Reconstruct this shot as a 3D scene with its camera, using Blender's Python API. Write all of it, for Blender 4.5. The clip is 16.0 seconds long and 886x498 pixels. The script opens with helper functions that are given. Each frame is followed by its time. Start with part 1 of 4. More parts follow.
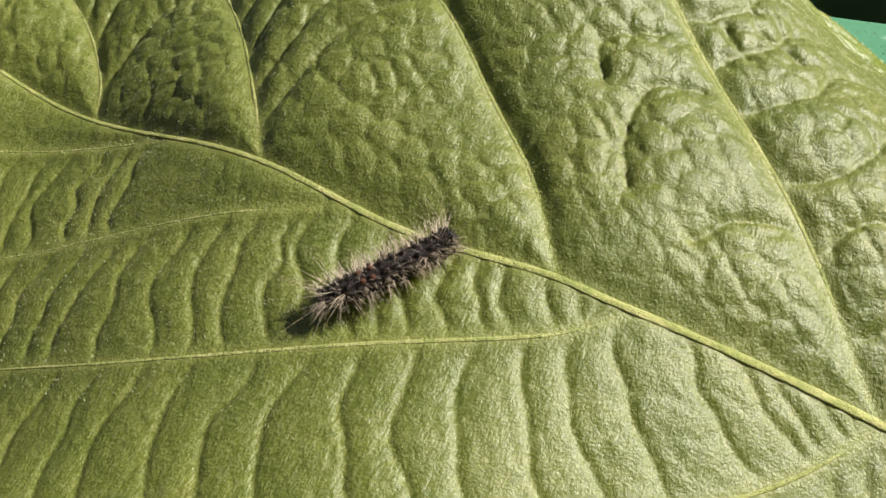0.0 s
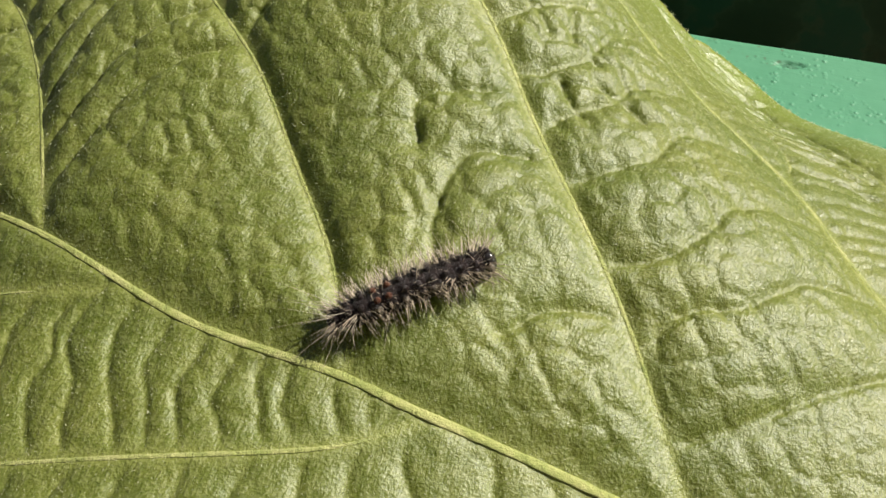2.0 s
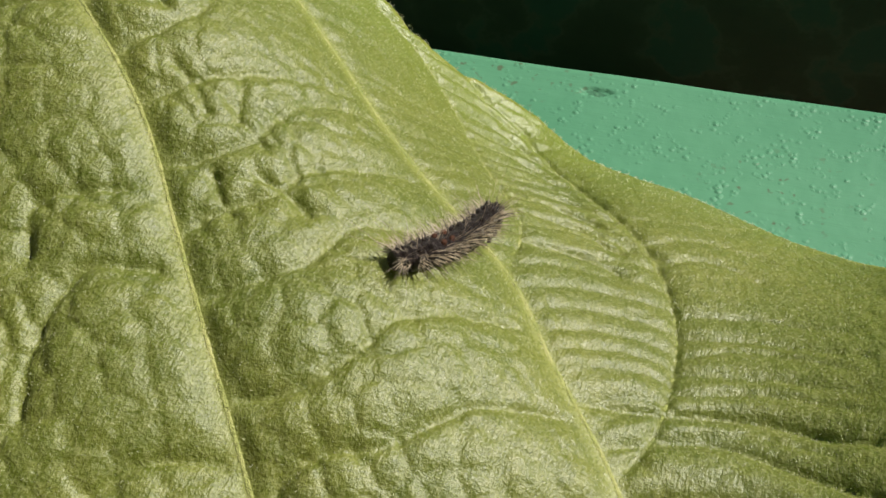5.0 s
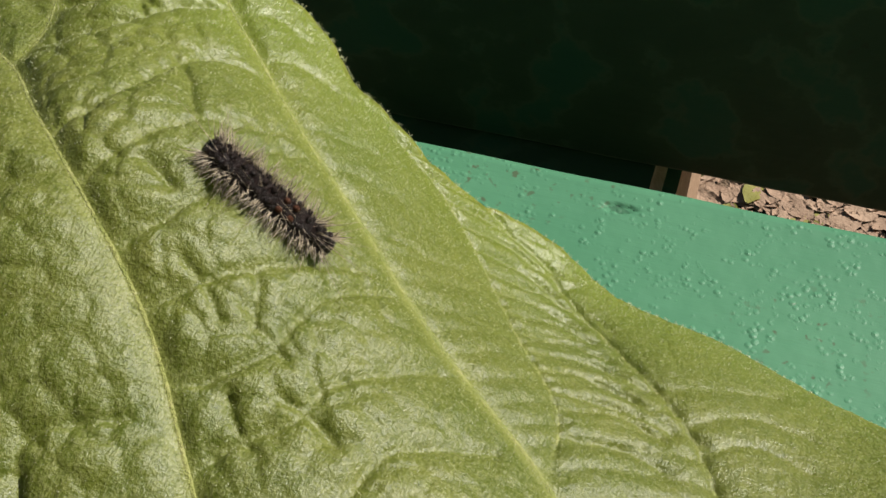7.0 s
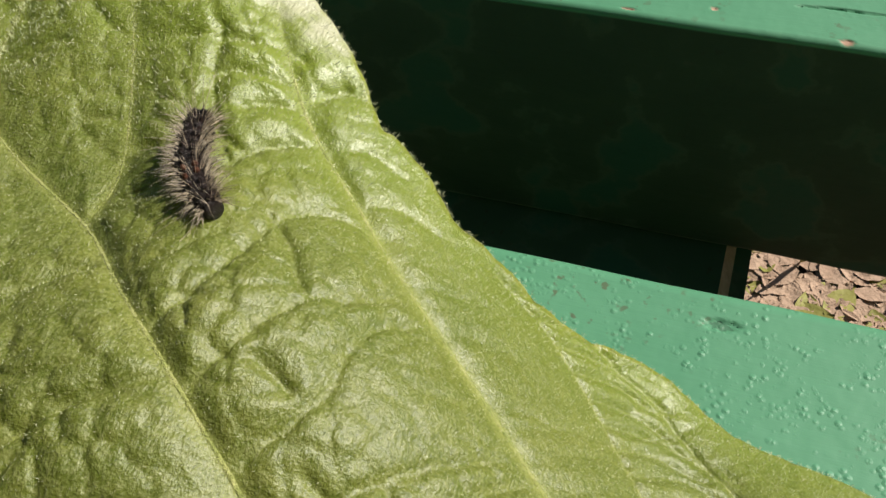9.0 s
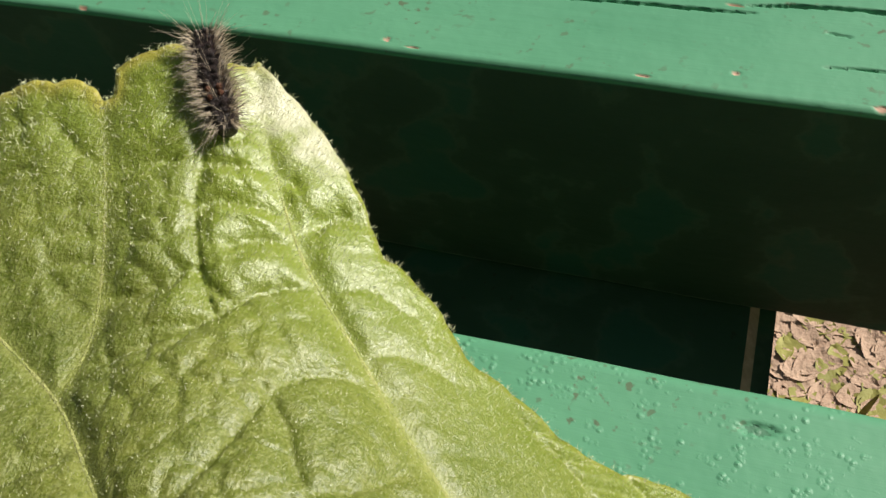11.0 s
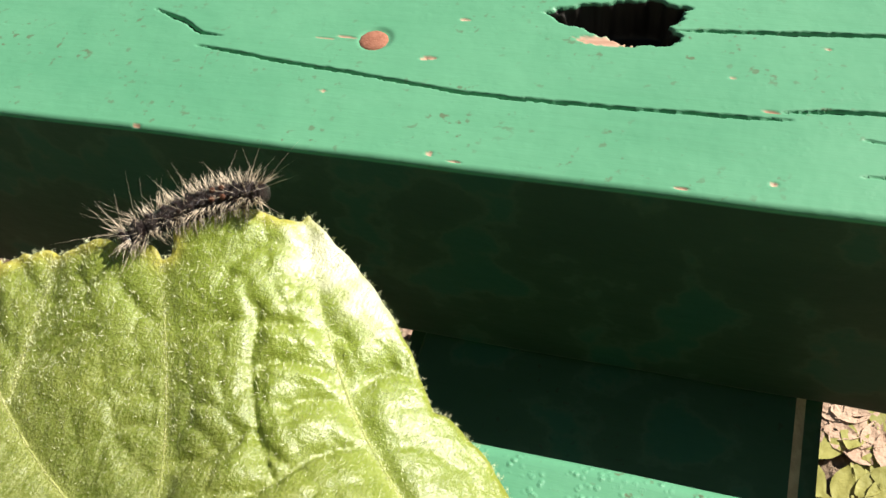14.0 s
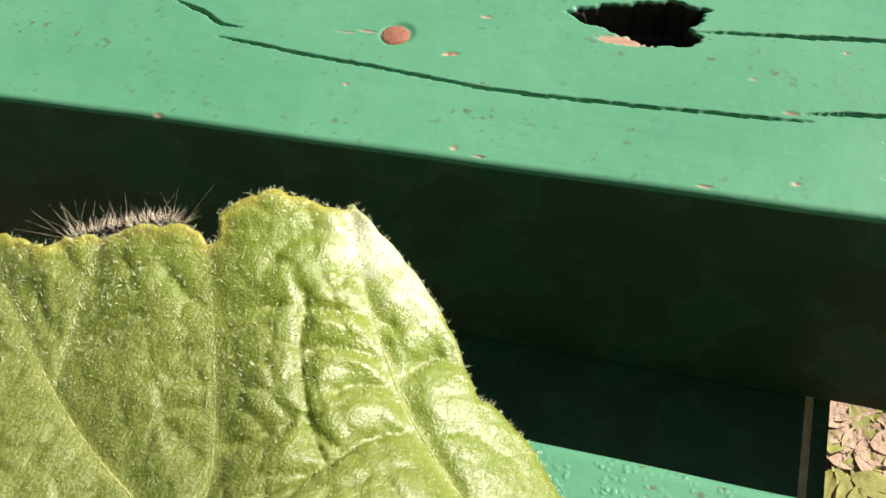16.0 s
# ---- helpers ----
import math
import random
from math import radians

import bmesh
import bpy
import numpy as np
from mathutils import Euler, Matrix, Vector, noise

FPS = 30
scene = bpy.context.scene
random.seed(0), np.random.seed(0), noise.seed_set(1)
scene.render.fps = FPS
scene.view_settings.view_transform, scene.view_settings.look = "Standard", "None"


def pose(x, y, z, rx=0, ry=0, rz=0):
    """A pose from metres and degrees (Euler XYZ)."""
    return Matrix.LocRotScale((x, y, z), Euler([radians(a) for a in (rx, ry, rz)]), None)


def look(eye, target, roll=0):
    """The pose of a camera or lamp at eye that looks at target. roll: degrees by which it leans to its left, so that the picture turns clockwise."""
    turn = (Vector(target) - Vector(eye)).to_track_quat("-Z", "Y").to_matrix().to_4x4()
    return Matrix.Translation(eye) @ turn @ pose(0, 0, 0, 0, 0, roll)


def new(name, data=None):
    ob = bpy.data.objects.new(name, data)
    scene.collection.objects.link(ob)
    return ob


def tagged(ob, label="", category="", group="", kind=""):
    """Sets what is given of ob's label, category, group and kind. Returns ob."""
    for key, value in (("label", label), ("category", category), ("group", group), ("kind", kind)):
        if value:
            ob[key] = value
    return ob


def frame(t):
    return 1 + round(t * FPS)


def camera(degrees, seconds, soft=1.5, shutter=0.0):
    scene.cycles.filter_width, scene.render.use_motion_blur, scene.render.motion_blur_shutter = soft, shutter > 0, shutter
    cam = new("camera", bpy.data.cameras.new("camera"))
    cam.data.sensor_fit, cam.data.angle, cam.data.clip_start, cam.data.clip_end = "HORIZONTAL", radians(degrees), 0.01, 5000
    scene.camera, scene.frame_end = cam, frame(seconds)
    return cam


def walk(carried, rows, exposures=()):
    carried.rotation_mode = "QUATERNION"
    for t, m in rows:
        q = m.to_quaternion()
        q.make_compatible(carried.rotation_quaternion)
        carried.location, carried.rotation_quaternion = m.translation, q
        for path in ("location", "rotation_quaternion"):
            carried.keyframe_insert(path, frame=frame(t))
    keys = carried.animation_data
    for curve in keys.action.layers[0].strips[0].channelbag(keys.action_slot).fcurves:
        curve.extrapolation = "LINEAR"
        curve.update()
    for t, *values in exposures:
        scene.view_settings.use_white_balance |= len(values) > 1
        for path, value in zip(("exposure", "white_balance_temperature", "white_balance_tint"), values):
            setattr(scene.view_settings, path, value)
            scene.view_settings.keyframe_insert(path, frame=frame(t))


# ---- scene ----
LENS = 48.0
cam = camera(LENS, 16.0, soft=1.5)
PATH = [
    (0.0, (0.02766, -0.19886, 0.58116), (-0.02147, -0.10496, 0.47500), -7.17),
    (0.5, (0.02765, -0.19554, 0.58021), (-0.01963, -0.10190, 0.47299), -6.57),
    (1.0, (0.03241, -0.18790, 0.57857), (-0.01471, -0.09463, 0.47096), -6.84),
    (1.5, (0.03549, -0.18059, 0.57841), (-0.01132, -0.08757, 0.47046), -7.02),
    (2.0, (0.04073, -0.17227, 0.57930), (-0.00360, -0.07953, 0.47007), -6.09),
    (2.5, (0.04192, -0.16575, 0.57853), (-0.00355, -0.07415, 0.46881), -6.34),
    (3.0, (0.05352, -0.15786, 0.57515), (0.00847, -0.06716, 0.46452), -6.51),
    (3.5, (0.05970, -0.15437, 0.57364), (0.01479, -0.06452, 0.46226), -7.03),
    (4.0, (0.06696, -0.14719, 0.57485), (0.02169, -0.05907, 0.46225), -8.21),
    (4.5, (0.07037, -0.14170, 0.57508), (0.02492, -0.05314, 0.46288), -8.91),
    (4.7, (0.07281, -0.13858, 0.57489), (0.02794, -0.04999, 0.46248), -9.34),
    (7.0, (0.05484, -0.10782, 0.58460), (0.01708, -0.02234, 0.46726), -5.97),
    (7.5, (0.04355, -0.10288, 0.58703), (0.00765, -0.01620, 0.46999), -4.91),
    (8.0, (0.03615, -0.09558, 0.58851), (0.00207, -0.00869, 0.47109), -4.02),
    (8.2, (0.03476, -0.09466, 0.58791), (0.00013, -0.00799, 0.47048), -4.32),
    (10.3, (0.02817, -0.07809, 0.58927), (-0.00843, 0.00697, 0.47126), -8.61),
    (10.5, (0.02680, -0.07624, 0.58964), (-0.00978, 0.00868, 0.47153), -8.63),
    (11.0, (0.02438, -0.06848, 0.58930), (-0.01164, 0.01567, 0.47047), -8.61),
    (11.5, (0.02167, -0.06052, 0.59417), (-0.01512, 0.02242, 0.47473), -9.56),
    (12.0, (0.02482, -0.05778, 0.59744), (-0.01376, 0.02525, 0.47862), -11.09),
    (12.5, (0.02513, -0.05795, 0.59729), (-0.01289, 0.02620, 0.47908), -10.63),
    (13.0, (0.02223, -0.05817, 0.60116), (-0.01589, 0.02548, 0.48263), -10.94),
    (13.5, (0.02056, -0.05960, 0.60325), (-0.01843, 0.02533, 0.48592), -10.87),
    (14.0, (0.02254, -0.05855, 0.60237), (-0.02014, 0.02661, 0.48650), -12.65),
    (14.5, (0.01866, -0.06073, 0.60301), (-0.02127, 0.02521, 0.48673), -10.92),
    (15.0, (0.01901, -0.06056, 0.60278), (-0.02187, 0.02505, 0.48660), -11.37),
    (15.5, (0.01752, -0.06186, 0.60327), (-0.02213, 0.02460, 0.48728), -10.56),
    (16.0, (0.01458, -0.06336, 0.60361), (-0.02461, 0.02318, 0.48753), -9.95),
]
EXPOSURES = [(0.0, 0.6), (2.5, 0.55), (4.5, 0.3), (7.0, 0.05), (8.2, 0.17), (10.5, 0.35), (11.5, 0.45), (12.0, 0.75), (12.6, 0.95), (15.5, 0.91), (16.0, 0.77)]
walk(cam, [(t, look(eye, target, roll)) for t, eye, target, roll in PATH], EXPOSURES)

# ---- light: late-day sun from behind the bench, open sky ----
SUN = Vector((0.56, 0.42, 0.72)).normalized()
world = bpy.data.worlds.new("sky")
scene.world = world
world.use_nodes = True
wn = world.node_tree
wn.nodes.clear()
sky = wn.nodes.new("ShaderNodeTexSky")
sky.sky_type = "NISHITA"
sky.sun_disc = False
sky.sun_elevation = math.asin(SUN.z)
sky.sun_rotation = math.atan2(SUN.x, SUN.y)
bg = wn.nodes.new("ShaderNodeBackground")
bg.inputs["Strength"].default_value = 0.027
wout = wn.nodes.new("ShaderNodeOutputWorld")
wn.links.new(sky.outputs["Color"], bg.inputs["Color"])
wn.links.new(bg.outputs["Background"], wout.inputs["Surface"])
sun = new("sun", bpy.data.lights.new("sun", "SUN"))
sun.data.energy = 5.0
sun.data.angle = radians(0.6)
sun.data.color = (1.0, 0.935, 0.84)
sun.matrix_world = look(SUN * 3, (0, 0, 0.45))


# ---- materials ----
class Mat:
    """A small node-tree builder."""

    def __init__(self, name):
        self.m = bpy.data.materials.new(name)
        self.m.use_nodes = True
        self.t = self.m.node_tree
        self.t.nodes.clear()
        self.out = self.t.nodes.new("ShaderNodeOutputMaterial")

    def node(self, kind, **sets):
        n = self.t.nodes.new("ShaderNode" + kind)
        for key, value in sets.items():
            if key in n.inputs:
                n.inputs[key].default_value = value
        return n

    def link(self, a, b):
        self.t.links.new(a, b)

    def coords(self):
        return self.node("TexCoord").outputs["Object"]

    def noise(self, vec, scale, detail=4.0, rough=0.6):
        n = self.node("TexNoise", Scale=scale, Detail=detail, Roughness=rough)
        self.link(vec, n.inputs["Vector"])
        return n.outputs["Fac"]

    def cells(self, vec, scale, feature="F1"):
        n = self.node("TexVoronoi", Scale=scale)
        n.feature = feature
        self.link(vec, n.inputs["Vector"])
        return n.outputs["Distance"]

    def ramp(self, fac, stops):
        n = self.node("ValToRGB")
        els = n.color_ramp.elements
        while len(els) < len(stops):
            els.new(0.5)
        for e, (p, c) in zip(els, stops):
            e.position, e.color = p, (*c, 1.0)
        self.link(fac, n.inputs["Fac"])
        return n.outputs["Color"]

    def mix(self, fac, a, b):
        n = self.node("MixRGB")
        for v, slot in ((fac, "Fac"), (a, "Color1"), (b, "Color2")):
            if isinstance(v, bpy.types.NodeSocket):
                self.link(v, n.inputs[slot])
            elif slot == "Fac":
                n.inputs[slot].default_value = v
            else:
                n.inputs[slot].default_value = (*v, 1.0)
        return n.outputs["Color"]

    def math(self, op, a, b=0.0):
        n = self.node("Math")
        n.operation = op
        for v, i in ((a, 0), (b, 1)):
            if isinstance(v, bpy.types.NodeSocket):
                self.link(v, n.inputs[i])
            else:
                n.inputs[i].default_value = v
        return n.outputs["Value"]

    def attr(self, name):
        n = self.node("Attribute")
        n.attribute_name = name
        return n.outputs["Fac"]

    def bump(self, height, dist, strength=1.0, after=None):
        n = self.node("Bump", Strength=strength, Distance=dist)
        self.link(height, n.inputs["Height"])
        if after is not None:
            self.link(after, n.inputs["Normal"])
        return n.outputs["Normal"]

    def principled(self, color, rough=0.6, normal=None, **sets):
        n = self.node("BsdfPrincipled", **sets)
        for v, slot in ((color, "Base Color"), (rough, "Roughness")):
            if isinstance(v, bpy.types.NodeSocket):
                self.link(v, n.inputs[slot])
            elif slot == "Roughness":
                n.inputs[slot].default_value = v
            else:
                n.inputs[slot].default_value = (*v, 1.0)
        if normal is not None:
            self.link(normal, n.inputs["Normal"])
        return n.outputs["BSDF"]

    def shade(self, shader):
        self.link(shader, self.out.inputs["Surface"])
        return self.m

    def both(self, fac, a, b):
        n = self.node("MixShader")
        n.inputs["Fac"].default_value = fac
        self.link(a, n.inputs[1])
        self.link(b, n.inputs[2])
        return n.outputs["Shader"]


def leaf_material():
    k = Mat("leaf_blade")
    v = k.coords()
    nap = k.node("Mapping")
    nap.inputs["Rotation"].default_value = (0, 0, radians(-12))
    nap.inputs["Scale"].default_value = (1.0, 0.22, 1.0)
    k.link(v, nap.inputs["Vector"])
    silk = k.noise(nap.outputs["Vector"], 2300.0, 4.0, 0.7)
    base = k.ramp(k.noise(v, 60.0, 5.0), [(0.3, (0.172, 0.222, 0.031)), (0.7, (0.305, 0.330, 0.062))])
    tissue = k.cells(v, 620.0)
    base = k.mix(k.ramp(tissue, [(0.25, (0, 0, 0)), (0.75, (0.4, 0.4, 0.4))]), base, (0.120, 0.175, 0.014))
    fine = k.noise(v, 1500.0, 3.0, 0.75)
    pale = k.ramp(silk, [(0.46, (0, 0, 0)), (0.72, (1, 1, 1))])
    base = k.mix(k.math("MULTIPLY", pale, 0.5), base, (0.55, 0.57, 0.24))
    base = k.mix(k.math("MULTIPLY", k.attr("vein"), 0.7), base, (0.46, 0.50, 0.13))
    grit = k.noise(v, 2600.0, 2.0, 0.6)
    base = k.mix(k.ramp(grit, [(0.54, (0, 0, 0)), (0.66, (0.62, 0.62, 0.62))]), base, (0.48, 0.52, 0.18))
    base = k.mix(k.ramp(grit, [(0.34, (0.62, 0.62, 0.62)), (0.46, (0, 0, 0))]), base, (0.100, 0.150, 0.010))
    base = k.mix(k.math("MULTIPLY", k.attr("tipward"), 0.7), base, (0.37, 0.48, 0.055))
    base = k.mix(k.attr("edge"), base, (0.68, 0.60, 0.12))
    # sun glare on the tip rim, put in as a near-white colour
    base = k.mix(k.attr("sunlit"), base, (0.88, 0.87, 0.66))
    nor = k.bump(k.noise(v, 900.0, 4.0, 0.7), 0.00022, 0.6)
    nor = k.bump(tissue, 0.00012, 0.6, nor)
    nor = k.bump(silk, 0.00014, 1.0, nor)
    nor = k.bump(grit, 0.00012, 1.0, nor)
    rough = k.math("ADD", 0.26, k.math("MULTIPLY", fine, 0.24))
    rough = k.math("SUBTRACT", rough, k.math("MULTIPLY", k.attr("tipward"), 0.10))
    skin = k.principled(base, rough, nor, **{"Specular IOR Level": 1.0})
    shell = skin.node
    k.link(k.math("MULTIPLY", k.attr("tipward"), 0.35), shell.inputs["Coat Weight"])
    shell.inputs["Coat Roughness"].default_value = 0.2
    k.link(k.bump(k.noise(v, 900.0, 4.0, 0.7), 0.00022, 0.6), shell.inputs["Coat Normal"])
    tr = k.node("BsdfTranslucent")
    k.link(k.mix(0.6, base, (0.62, 0.66, 0.06)), tr.inputs["Color"])
    k.link(nor, tr.inputs["Normal"])
    return k.shade(k.both(0.42, skin, tr.outputs["BSDF"]))


def vein_material():
    k = Mat("leaf_vein")
    v = k.coords()
    c = k.ramp(k.noise(v, 260.0, 6.0, 0.75), [(0.3, (0.22, 0.28, 0.06)), (0.5, (0.40, 0.43, 0.13)), (0.72, (0.62, 0.60, 0.26))])
    return k.shade(k.principled(c, 0.5, k.bump(k.noise(v, 1300.0, 5.0, 0.75), 0.0005), **{"Specular IOR Level": 0.4}))


def paint_material():
    k = Mat("green_paint")
    v = k.coords()
    st = k.node("Mapping")
    st.inputs["Scale"].default_value = (0.10, 1.0, 1.0)
    k.link(v, st.inputs["Vector"])
    grain = k.noise(st.outputs["Vector"], 300.0, 6.0, 0.65)
    c = k.ramp(k.noise(v, 22.0, 6.0), [(0.3, (0.076, 0.265, 0.142)), (0.7, (0.115, 0.328, 0.185))])
    c = k.mix(k.math("MULTIPLY", grain, 0.22), c, (0.16, 0.39, 0.25))
    pits = k.ramp(k.noise(v, 520.0, 2.0, 0.5), [(0.63, (0, 0, 0)), (0.70, (1, 1, 1))])
    patch = k.ramp(k.noise(v, 45.0, 3.0), [(0.45, (0, 0, 0)), (0.62, (1, 1, 1))])
    c = k.mix(k.math("MULTIPLY", k.math("MULTIPLY", pits, patch), 0.75), c, (0.10, 0.11, 0.06))
    # real blotches on the board fronts, their shade darkened into the colours
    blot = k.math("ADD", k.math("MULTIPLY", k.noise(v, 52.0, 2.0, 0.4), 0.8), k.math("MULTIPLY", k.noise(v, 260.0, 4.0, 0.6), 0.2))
    shaded_grime = k.ramp(blot, [(0.42, (0.024, 0.021, 0.011)), (0.515, (0.030, 0.027, 0.015)), (0.545, (0.048, 0.046, 0.029)), (0.58, (0.022, 0.040, 0.026)), (0.68, (0.016, 0.038, 0.027))])
    c = k.mix(k.math("MULTIPLY", k.attr("side"), 0.95), c, shaded_grime)
    c = k.mix(k.attr("bare"), c, k.ramp(grain, [(0.35, (0.36, 0.20, 0.13)), (0.65, (0.58, 0.40, 0.30))]))
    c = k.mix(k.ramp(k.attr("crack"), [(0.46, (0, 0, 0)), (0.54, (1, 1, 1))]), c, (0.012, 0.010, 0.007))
    dots = k.ramp(k.cells(v, 760.0), [(0.0, (1, 1, 1)), (0.5, (0, 0, 0))])
    blister = k.math("MULTIPLY", dots, k.ramp(k.noise(v, 230.0, 4.0), [(0.47, (0, 0, 0)), (0.66, (1, 1, 1))]))
    nor = k.bump(grain, 0.00030, 0.4)
    nor = k.bump(k.noise(v, 150.0, 2.0), 0.0004, 0.5, nor)
    nor = k.bump(k.math("MULTIPLY", blister, k.attr("blister")), 0.00036, 0.7, nor)
    return k.shade(k.principled(c, 0.5, nor, **{"Specular IOR Level": 0.35}))


def plain(name, lo, hi, scale, rough=0.8, bump=0.0005, spec=0.3):
    k = Mat(name)
    v = k.coords()
    c = k.ramp(k.noise(v, scale, 6.0, 0.65), [(0.3, lo), (0.7, hi)])
    return k.shade(k.principled(c, rough, k.bump(k.noise(v, scale * 4, 5.0), bump), **{"Specular IOR Level": spec}))


LEAF = leaf_material()
VEIN = vein_material()
PAINT = paint_material()
SOIL = plain("soil", (0.15, 0.11, 0.07), (0.32, 0.23, 0.16), 40.0, 0.95, 0.01)
LITTER = plain("dead_leaf", (0.36, 0.24, 0.17), (0.56, 0.40, 0.29), 50.0, 0.8, 0.002)
GRASS = plain("grass_blade", (0.19, 0.19, 0.04), (0.37, 0.35, 0.10), 40.0, 0.6, 0.001)
BARE = plain("bare_wood", (0.30, 0.19, 0.12), (0.52, 0.36, 0.25), 300.0, 0.8)
# dark tone of the added sky-blocking wall
BLOCK_DARK = plain("block_dark", (0.018, 0.014, 0.010), (0.05, 0.038, 0.026), 12.0, 0.9, 0.004)
RUST = plain("rust", (0.25, 0.095, 0.055), (0.42, 0.185, 0.12), 900.0, 0.85, 0.0003)
SKIN = plain("caterpillar_skin", (0.004, 0.003, 0.003), (0.026, 0.012, 0.009), 1500.0, 0.32, 0.0003, 0.5)
HEADSKIN = plain("caterpillar_head", (0.006, 0.005, 0.005), (0.02, 0.015, 0.013), 1500.0, 0.16, 0.0001, 0.7)
WART = plain("caterpillar_wart", (0.06, 0.02, 0.010), (0.13, 0.05, 0.022), 2000.0, 0.5, 0.0002)
STRIPE = plain("caterpillar_stripe", (0.10, 0.085, 0.07), (0.28, 0.24, 0.19), 1800.0, 0.6, 0.0002)
HAIRPALE = plain("pale_hair", (0.43, 0.34, 0.24), (0.78, 0.68, 0.52), 500.0, 0.45, 0.0001, 0.5)
HAIRDARK = plain("dark_hair", (0.012, 0.010, 0.009), (0.05, 0.04, 0.035), 500.0, 0.4, 0.0001, 0.5)
FUZZ = plain("leaf_fuzz", (0.68, 0.72, 0.40), (0.88, 0.90, 0.62), 500.0, 0.5, 0.0001)


# ---- helpers for building ----
def part(name, bm, material, parent=None, label="", kind="", smooth=True):
    me = bpy.data.meshes.new(name)
    if smooth:
        for f in bm.faces:
            f.smooth = True
    bm.to_mesh(me)
    bm.free()
    me.materials.append(material)
    ob = new(name, me)
    if parent is not None:
        ob.parent = parent
    return tagged(ob, label, kind=kind)


def arrays(name, verts, faces, material, parent=None, label="", kind="", smooth=True):
    me = bpy.data.meshes.new(name)
    me.from_pydata([tuple(v) for v in verts], [], [tuple(f) for f in faces])
    me.materials.append(material)
    if smooth:
        me.polygons.foreach_set("use_smooth", [True] * len(me.polygons))
    me.update()
    ob = new(name, me)
    if parent is not None:
        ob.parent = parent
    return tagged(ob, label, kind=kind)


def thing(name, label, category, at=(0, 0, 0), group=""):
    ob = new(name)
    ob.location = at
    ob.empty_display_size = 0.01
    return tagged(ob, label, category, group)


def spline(points, n):
    """n places evenly along a Catmull-Rom curve through the points."""
    p = np.array(points, float)
    p = np.vstack([2 * p[0] - p[1], p, 2 * p[-1] - p[-2]])
    out = []
    for i in range(1, len(p) - 2):
        a, b, c, d = p[i - 1:i + 3]
        for u in np.linspace(0, 1, 24, endpoint=False):
            out.append(0.5 * (2 * b + (c - a) * u + (2 * a - 5 * b + 4 * c - d) * u * u + (3 * b - a - 3 * c + d) * u ** 3))
    out.append(p[-2])
    out = np.array(out)
    s = np.concatenate([[0], np.cumsum(np.linalg.norm(np.diff(out, axis=0), axis=1))])
    t = np.linspace(0, s[-1], n)
    return np.stack([np.interp(t, s, out[:, i]) for i in range(p.shape[1])], 1)


# ---- ground ----
def build_ground():
    n = 60
    xs = np.sinh(np.linspace(-5.2, 5.2, n)) / np.sinh(5.2) * 60.0
    verts = [(x, y, 0.004 * noise.noise(Vector((x * 6, y * 6, 0)))) for y in xs for x in xs]
    faces = [(j * n + i, j * n + i + 1, (j + 1) * n + i + 1, (j + 1) * n + i) for j in range(n - 1) for i in range(n - 1)]
    return arrays("ground", verts, faces, SOIL, label="bare brown earth under the bench", kind="structure")


build_ground()


def build_litter(name, count, mat, size, flat, label, seed, spot=(0.05, 0.12, 0.32, 0.45)):
    """Curled dead leaves or fresh blades strewn over the earth behind the bench."""
    rnd = random.Random(seed)
    verts, faces = [], []
    for _ in range(count):
        cx, cy = rnd.gauss(spot[0], spot[2]), spot[1] + abs(rnd.gauss(0, spot[3]))
        L = rnd.uniform(0.6, 1.3) * size
        W = L * (rnd.uniform(0.45, 0.7) if flat else rnd.uniform(0.08, 0.16))
        m = pose(cx, cy, rnd.uniform(0.003, 0.006), rnd.gauss(0, 3), rnd.gauss(0, 3), rnd.uniform(0, 360))
        if not flat:
            m = pose(cx, cy, 0.004, rnd.gauss(0, 25), rnd.uniform(-75, -10), rnd.uniform(0, 360))
        k0, curl = len(verts), rnd.uniform(-0.03, 0.10)
        for i in range(7):
            u = i / 6
            w = W * math.sin(math.pi * (0.06 + 0.9 * u)) ** 0.8
            for s in (-1, -0.5, 0, 0.5, 1):
                verts.append(m @ Vector(((u - (0.5 if flat else 0.0)) * L, s * w * 0.5, curl * L * 0.25 * ((2 * u - 1) ** 2) + 0.06 * W * abs(s) + 0.002 * rnd.random())))
        for i in range(6):
            for j in range(4):
                faces.append((k0 + i * 5 + j, k0 + i * 5 + j + 1, k0 + i * 5 + j + 6, k0 + i * 5 + j + 5))
    return tagged(arrays(name, verts, faces, mat, label=label, kind="stuff"), category="litter")


build_litter("dead_leaves", 8000, LITTER, 0.022, True, "dry pinkish brown dead leaves on the earth", 5, (0.10, 0.27, 0.30, 0.45))
build_litter("green_leaves", 330, GRASS, 0.026, True, "low yellow-green weeds among dead leaves", 6, (0.13, 0.19, 0.10, 0.11))
build_litter("grass", 60, GRASS, 0.04, False, "thin yellow-green grass blades in the earth", 7)


def build_sky_block():
    """An added dark wall, out of view, that keeps sky light off the board fronts."""
    bm = bmesh.new()
    for x0, y0, x1, y1 in ((-5.0, -1.3, 5.0, -1.2),):
        bmesh.ops.create_cube(bm, size=1.0, matrix=Matrix.Translation(((x0 + x1) / 2, (y0 + y1) / 2, 1.5)) @ Matrix.Diagonal((x1 - x0, y1 - y0, 3.0, 1)))
    part("sky_block", bm, BLOCK_DARK, None, "unseen dark wall added behind the viewer to block sky light", "structure", smooth=False)


build_sky_block()

